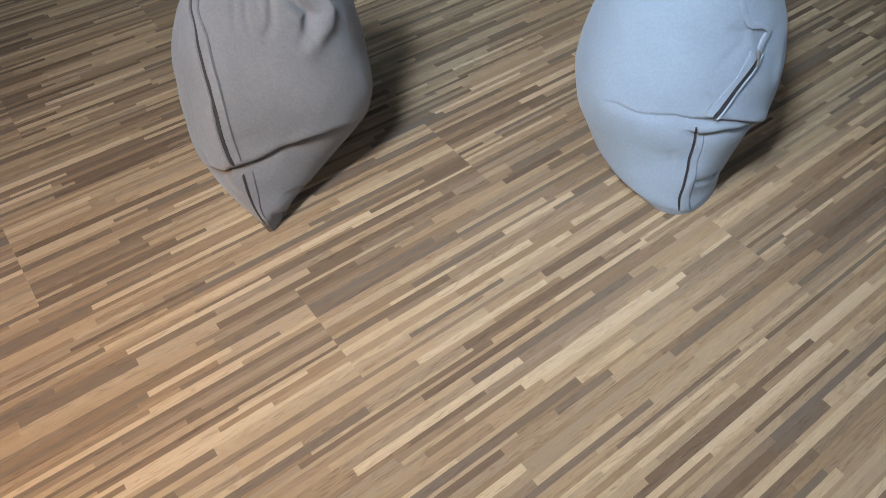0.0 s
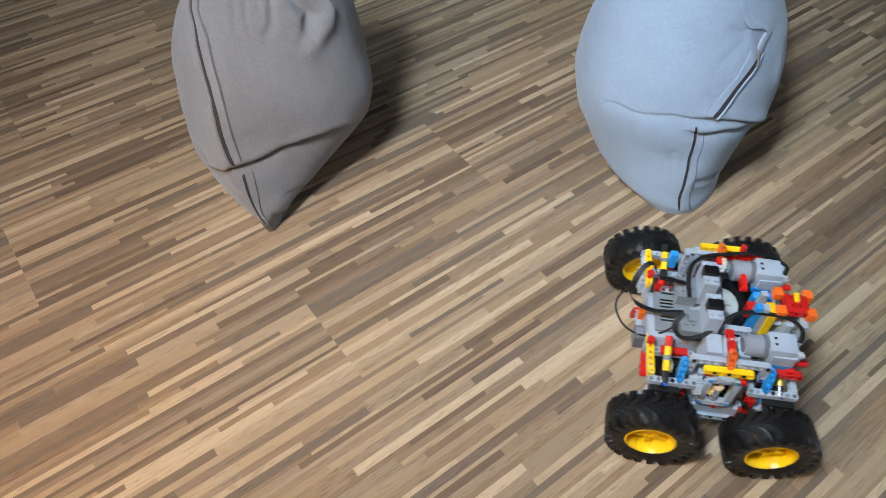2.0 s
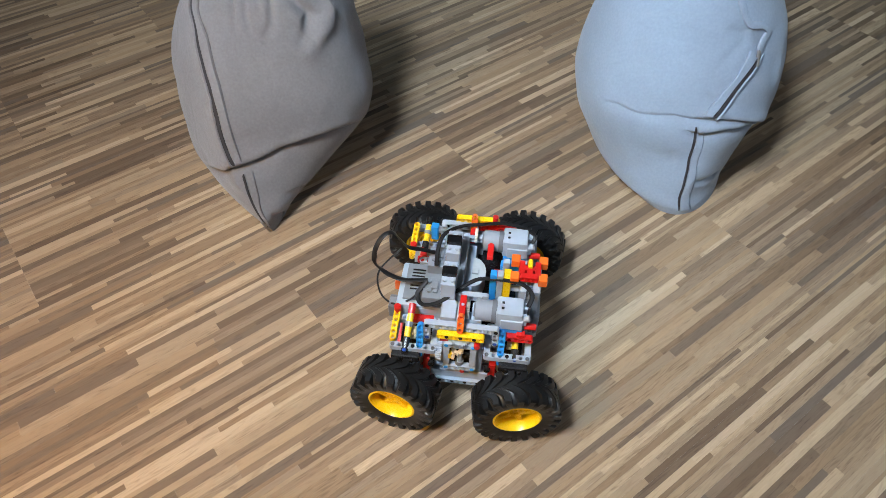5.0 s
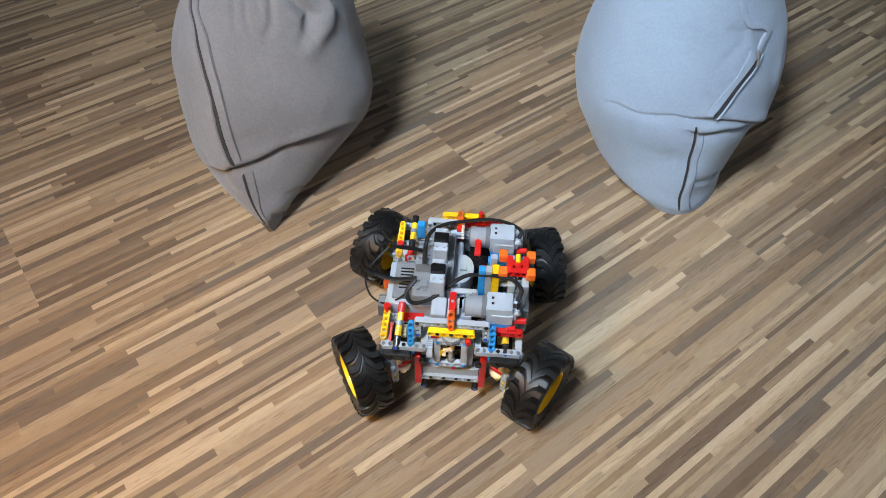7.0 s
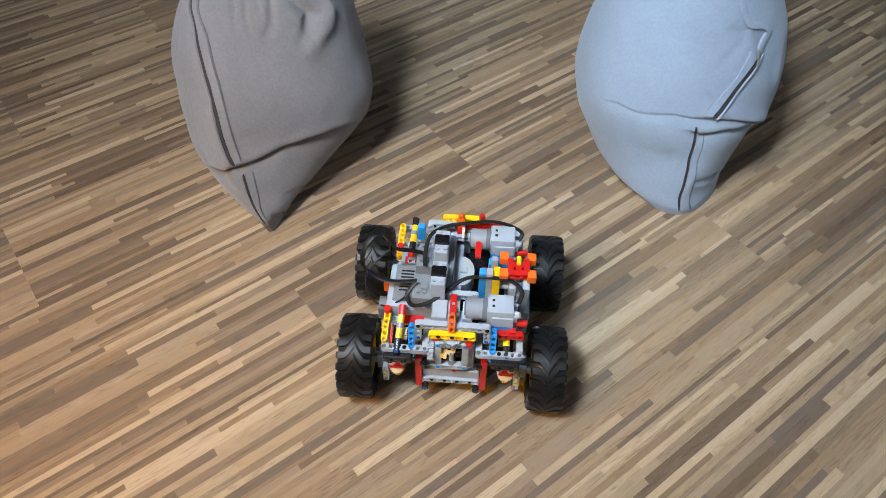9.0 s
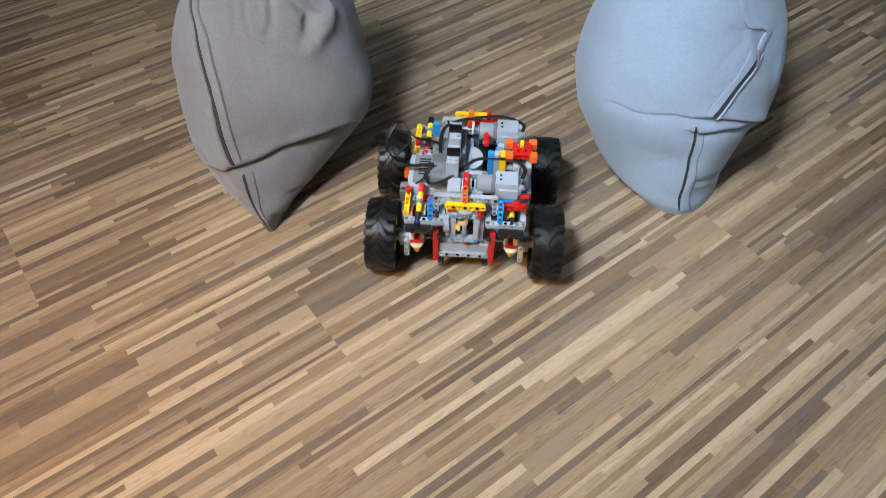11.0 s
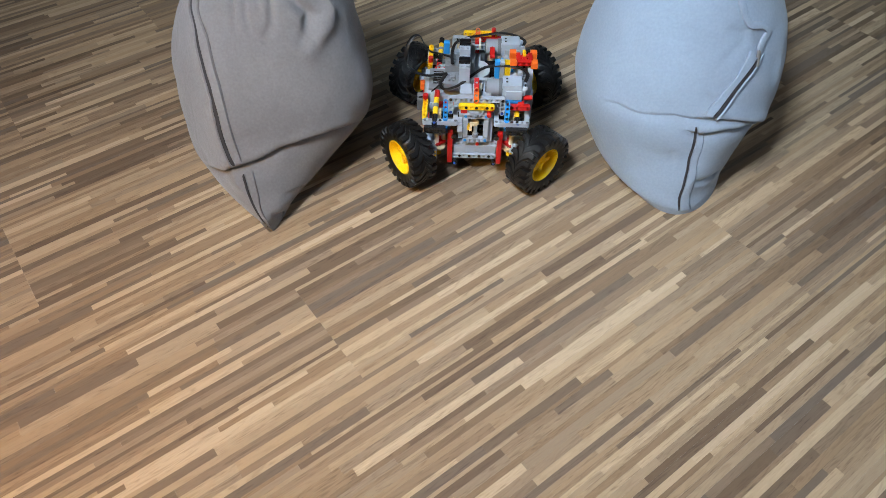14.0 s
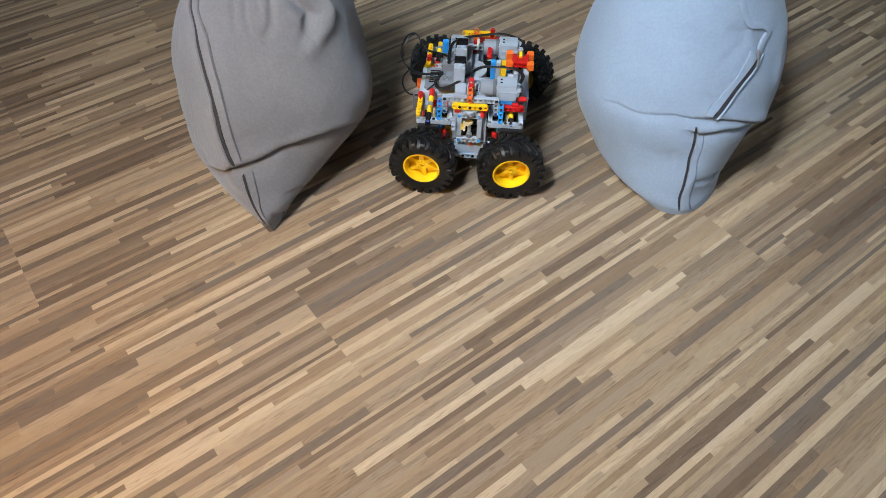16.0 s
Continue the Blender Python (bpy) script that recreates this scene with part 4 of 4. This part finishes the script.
put("red_block", box(30, 42, -8, 4, 130, 148, 1), RED)
# black filler that stands for the shade deep under the shift block
put("shade_core", box(8, 60, -50, 60, 96, 118, 1), BLACK)
put("side_panel", box(84, 91, -44, 44, 80, 124, 1), LGREY)
put("red_beam", beam(4, (-80, -70, 76), (0, 0.8, 0.5), X), RED)
put("red_beam", beam(4, (-86, 26, 62), (0, -0.3, 0.9), X), RED)

# pin and axle ends in the beams
for xx in (-16, 0, 16):
    put("pin", rod((xx, -99.2, 141), (xx, -96, 141), 2.4), BLACK)
for sx in (-1, 1):
    for k in (2, 3):
        put("axle_end", rod((sx * 48, -95.2 + k * 2.5 - 2.6, 104 + k * 7.6 + 0.9), (sx * 48, -95.2 + k * 2.5, 104 + k * 7.6), 1.9, 8), LGREY)
    for zz in (126, 150):
        put("pin", rod((sx * 40, -92.4, zz), (sx * 40, -89, zz), 2.4), BLACK if zz > 130 else DBLUE)
    for xx in (32, 56, 80):
        put("pin", rod((sx * xx, -100, 116.0), (sx * xx, -100, 117.2), 2.4), BLACK if xx == 56 else DGREY)
put("axle_end", rod((-1, -67, 164.5), (-1, -67, 166), 1.9, 8), LGREY)
for xx in (-34, -18, -2):
    put("pin", rod((xx, 57.6, 158), (xx, 60, 158), 2.4), BLACK)

# cables
for line, rx, ry in (
        ([(-42, 16, 153), (-58, 13, 160), (-76, 8, 168), (-86, 4, 186), (-93, 0, 202), (-104, -8, 202), (-112, -19, 188), (-112, -22, 168), (-104, -20, 152), (-90, -23, 146), (-74, -26, 146), (-48, -28, 153)], 3.4, 0.8),
        ([(-92, 40, 126), (-117, 10, 112), (-110, -20, 106), (-88, -42, 116), (-66, -46, 136), (-50, -36, 150)], 1.3, 1.3),
        ([(74, -60, 164), (78, -46, 168), (68, -34, 170), (48, -30, 171), (14, -30, 168), (-10, -44, 160), (-30, -58, 152), (-50, -58, 144), (-58, -44, 146), (-48, -30, 154)], 2.9, 1.6),
        ([(74, 40, 160), (77, 50, 165), (60, 57, 170), (36, 59, 172), (6, 57, 168), (-18, 52, 166), (-36, 36, 166), (-41, 16, 160), (-40, -6, 155)], 2.7, 1.5)):
    put("cable", sweep(line, rx, ry), CABLE, "loose black connecting cable", True)


# ---- floor strips, laid in boards along one slanting direction ----
def strips():
    rng = random.Random(7)
    ca, sa = math.cos(radians(GRAIN_TURN)), math.sin(radians(GRAIN_TURN))
    wide, long_ = 0.19, 1.285
    known = {0: 0.81, 1: 0.208, 2: 0.58, 3: -0.10, 4: 0.33, 5: -0.0126}
    pieces = []
    for row in range(-22, 22):
        v0 = 0.247 + row * wide
        start = known.get(row, rng.uniform(0, long_))
        start -= 4 * long_
        for b in range(9):
            u0 = start + b * long_
            mid = (u0 + long_ / 2, v0 + wide / 2)
            cx, cy = mid[0] * ca - mid[1] * sa, mid[0] * sa + mid[1] * ca
            if not (XL - 0.9 < cx < XR + 0.9 and YB - 0.9 < cy < YF + 0.9):
                continue
            v = v0
            while v < v0 + wide - 1e-6:
                w = rng.choice((0.005, 0.006, 0.0065, 0.007, 0.008, 0.009, 0.010, 0.012))
                if v0 + wide - v - w < 0.0045:
                    w = v0 + wide - v
                u = u0
                first_cut = rng.uniform(0.04, 0.26)
                while u < u0 + long_ - 1e-6:
                    ln = first_cut if u == u0 else rng.uniform(0.09, 0.34)
                    if u0 + long_ - u - ln < 0.05:
                        ln = u0 + long_ - u
                    pieces.append((u, v, ln, w, -rng.uniform(0.0, 0.00012)))
                    u += ln
                v += w
    return pieces, ca, sa


def lay():
    pieces, ca, sa = strips()
    kept = []
    for u, v, ln, w, top in pieces:
        mu, mv = u + ln / 2, v + w / 2
        x, y = mu * ca - mv * sa, mu * sa + mv * ca
        if XL - 0.05 < x < XR + 0.05 and YB - 0.05 < y < YF + 0.05:
            kept.append((math.hypot(x, (y - 0.52) * 1.3), x, y, ln, w, top))
    kept.sort()
    g = 0.00012
    unit = bpy.data.meshes.new("strip")
    unit.from_pydata([(-0.5, -0.5, -1), (0.5, -0.5, -1), (0.5, 0.5, -1), (-0.5, 0.5, -1), (-0.5, -0.5, 0), (0.5, -0.5, 0), (0.5, 0.5, 0), (-0.5, 0.5, 0)], [],
                     [(4, 5, 6, 7), (0, 1, 5, 4), (1, 2, 6, 5), (2, 3, 7, 6), (3, 0, 4, 7)])
    unit.materials.append(STRIP)
    for _, x, y, ln, w, top in kept[:300]:
        ob = new("strip", unit)
        ob.parent = floor
        ob.location, ob.rotation_euler, ob.scale = (x, y, top), (0, 0, radians(GRAIN_TURN)), (ln - g, w - g, 0.0016)
    vs, fs = [], []
    for _, x, y, ln, w, top in kept[300:]:
        n0 = len(vs)
        for z in (-0.0016, top):
            for a, b in ((-1, -1), (1, -1), (1, 1), (-1, 1)):
                p, q = a * (ln - g) / 2, b * (w - g) / 2
                vs.append((x + p * ca - q * sa, y + p * sa + q * ca, z))
        fs += [[n0 + i for i in q] for q in ((4, 5, 6, 7), (0, 1, 5, 4), (1, 2, 6, 5), (2, 3, 7, 6), (3, 0, 4, 7))]
    me = bpy.data.meshes.new("strips")
    me.from_pydata(vs, [], fs)
    me.materials.append(STRIPS)
    ob = new("strips", me)
    ob.parent = floor
    tagged(ob, kind="stuff")


lay()


# ---- what moves: the truck, its four steered hubs and their rolling wheels ----
def motions():
    way = [(0.0, 0.751, 0.4435, -7.6), (0.5, 0.646, 0.4588, -7.6), (1.0, 0.540, 0.4738, -7.6), (1.5, 0.4337, 0.4890, -7.8), (2.0, 0.3343, 0.5045, -7.7), (2.5, 0.2333, 0.5198, -7.5),
           (3.0, 0.1373, 0.5338, -7.6), (3.4, 0.0580, 0.5445, -7.4), (3.5, 0.0410, 0.5468, -7.3), (3.6, 0.0392, 0.5467, -7.2), (4.2, 0.0388, 0.5467, -7.1), (4.9, 0.0340, 0.5475, -6.8),
           (6.0, 0.0190, 0.5505, -5.7), (6.5, 0.0174, 0.5510, -5.3), (7.0, 0.0178, 0.5526, -4.1), (7.5, 0.0192, 0.5541, -4.1), (8.0, 0.0193, 0.5541, -4.2),
           (8.5, 0.0191, 0.5525, -4.0), (9.0, 0.0185, 0.5490, -3.95), (9.2, 0.0186, 0.5490, -3.95), (9.8, 0.0186, 0.5490, -3.95), (10.0, 0.0200, 0.5640, -3.9), (10.5, 0.0270, 0.6590, -3.7), (11.0, 0.0350, 0.7560, -3.4),
           (11.3, 0.0397, 0.8143, -3.3), (11.5, 0.0427, 0.8531, -3.3), (11.9, 0.0495, 0.9330, -3.05), (12.0, 0.0508, 0.9546, -3.0), (12.1, 0.0512, 0.9630, -2.9), (12.5, 0.0512, 0.9634, -2.87), (13.1, 0.0512, 0.9634, -2.87),
           (13.5, 0.0515, 0.9656, -2.44), (14.0, 0.0514, 0.9683, -1.5), (14.5, 0.0499, 0.9686, -2.1), (15.0, 0.0483, 0.9683, -2.9), (15.5, 0.0468, 0.9683, -3.5), (16.0, 0.0462, 0.9682, -4.4)]
    walk(truck, [(t, pose(x, y, 0, 0, 0, a)) for t, x, y, a in way])
    # how far each wheel is turned out, in degrees: (front left, front right, rear left, rear right)
    turned = [(0.0, 86, 86, 86, 86), (4.2, 86, 86, 86, 86), (4.9, 82, 82, 82, 82), (5.6, 62, 64, 62, 60), (6.3, 47, 52, 48, 42), (6.6, 42, 47, 43, 35), (6.9, 34, 37, 33, 18),
              (7.2, 24, 23, 22, 4), (7.5, 17, 16, 15, 1), (7.8, 13, 13, 10, 0), (8.3, 8, 9, 4, 0), (9.0, 1, 1, 0, 0), (13.1, 0, 0, 0, 0), (13.4, 5, 15, 4, 3), (13.6, 13, 25, 10, 9), (13.8, 25, 37, 25, 20),
              (14.0, 37, 46, 35, 35), (14.4, 50, 56, 48, 50), (14.8, 65, 66, 64, 57), (15.4, 77, 77, 77, 63), (16.0, 84, 84, 86, 66)]
    tt = np.array([r[0] for r in turned])
    wt = np.array(way)
    ticks = [round(0.1 * k, 1) for k in range(161)]
    for i, (hub, tyre, rim, sx, sy) in enumerate(hubs):
        steer = np.array([r[1 + i] for r in turned], float)
        sign = sx * sy
        walk(hub, [(t, pose(sx * KX * MM, sy * KY * MM, RW * MM, 0, 0, sign * a)) for t, *_ in turned for a in [_[i]]])
        # the roll follows the ground under the wheel
        rows, roll, last = [], 0.0, None
        for t in ticks:
            x, y, yaw = (np.interp(t, wt[:, 0], wt[:, c]) for c in (1, 2, 3))
            yw = radians(yaw)
            st = yw + radians(sign * np.interp(t, tt, steer))
            ox, oy = sx * KX * MM, sy * KY * MM
            wx = x + ox * math.cos(yw) - oy * math.sin(yw) + sx * OFF * MM * math.cos(st)
            wy = y + ox * math.sin(yw) + oy * math.cos(yw) + sx * OFF * MM * math.sin(st)
            if last is not None:
                roll += -((wx - last[0]) * -math.sin(st) + (wy - last[1]) * math.cos(st)) / (RW * MM)
            last = (wx, wy)
            rows.append((t, roll))
        rows = [r for k, r in enumerate(rows) if k % 2 == 0]
        for ob in (tyre, rim):
            out = Matrix.Rotation(math.pi, 4, "Z") if sx < 0 else Matrix()
            walk(ob, [(t, Matrix.Translation((sx * OFF * MM, 0, 0)) @ Matrix.Rotation(a, 4, "X") @ out) for t, a in rows])


motions()
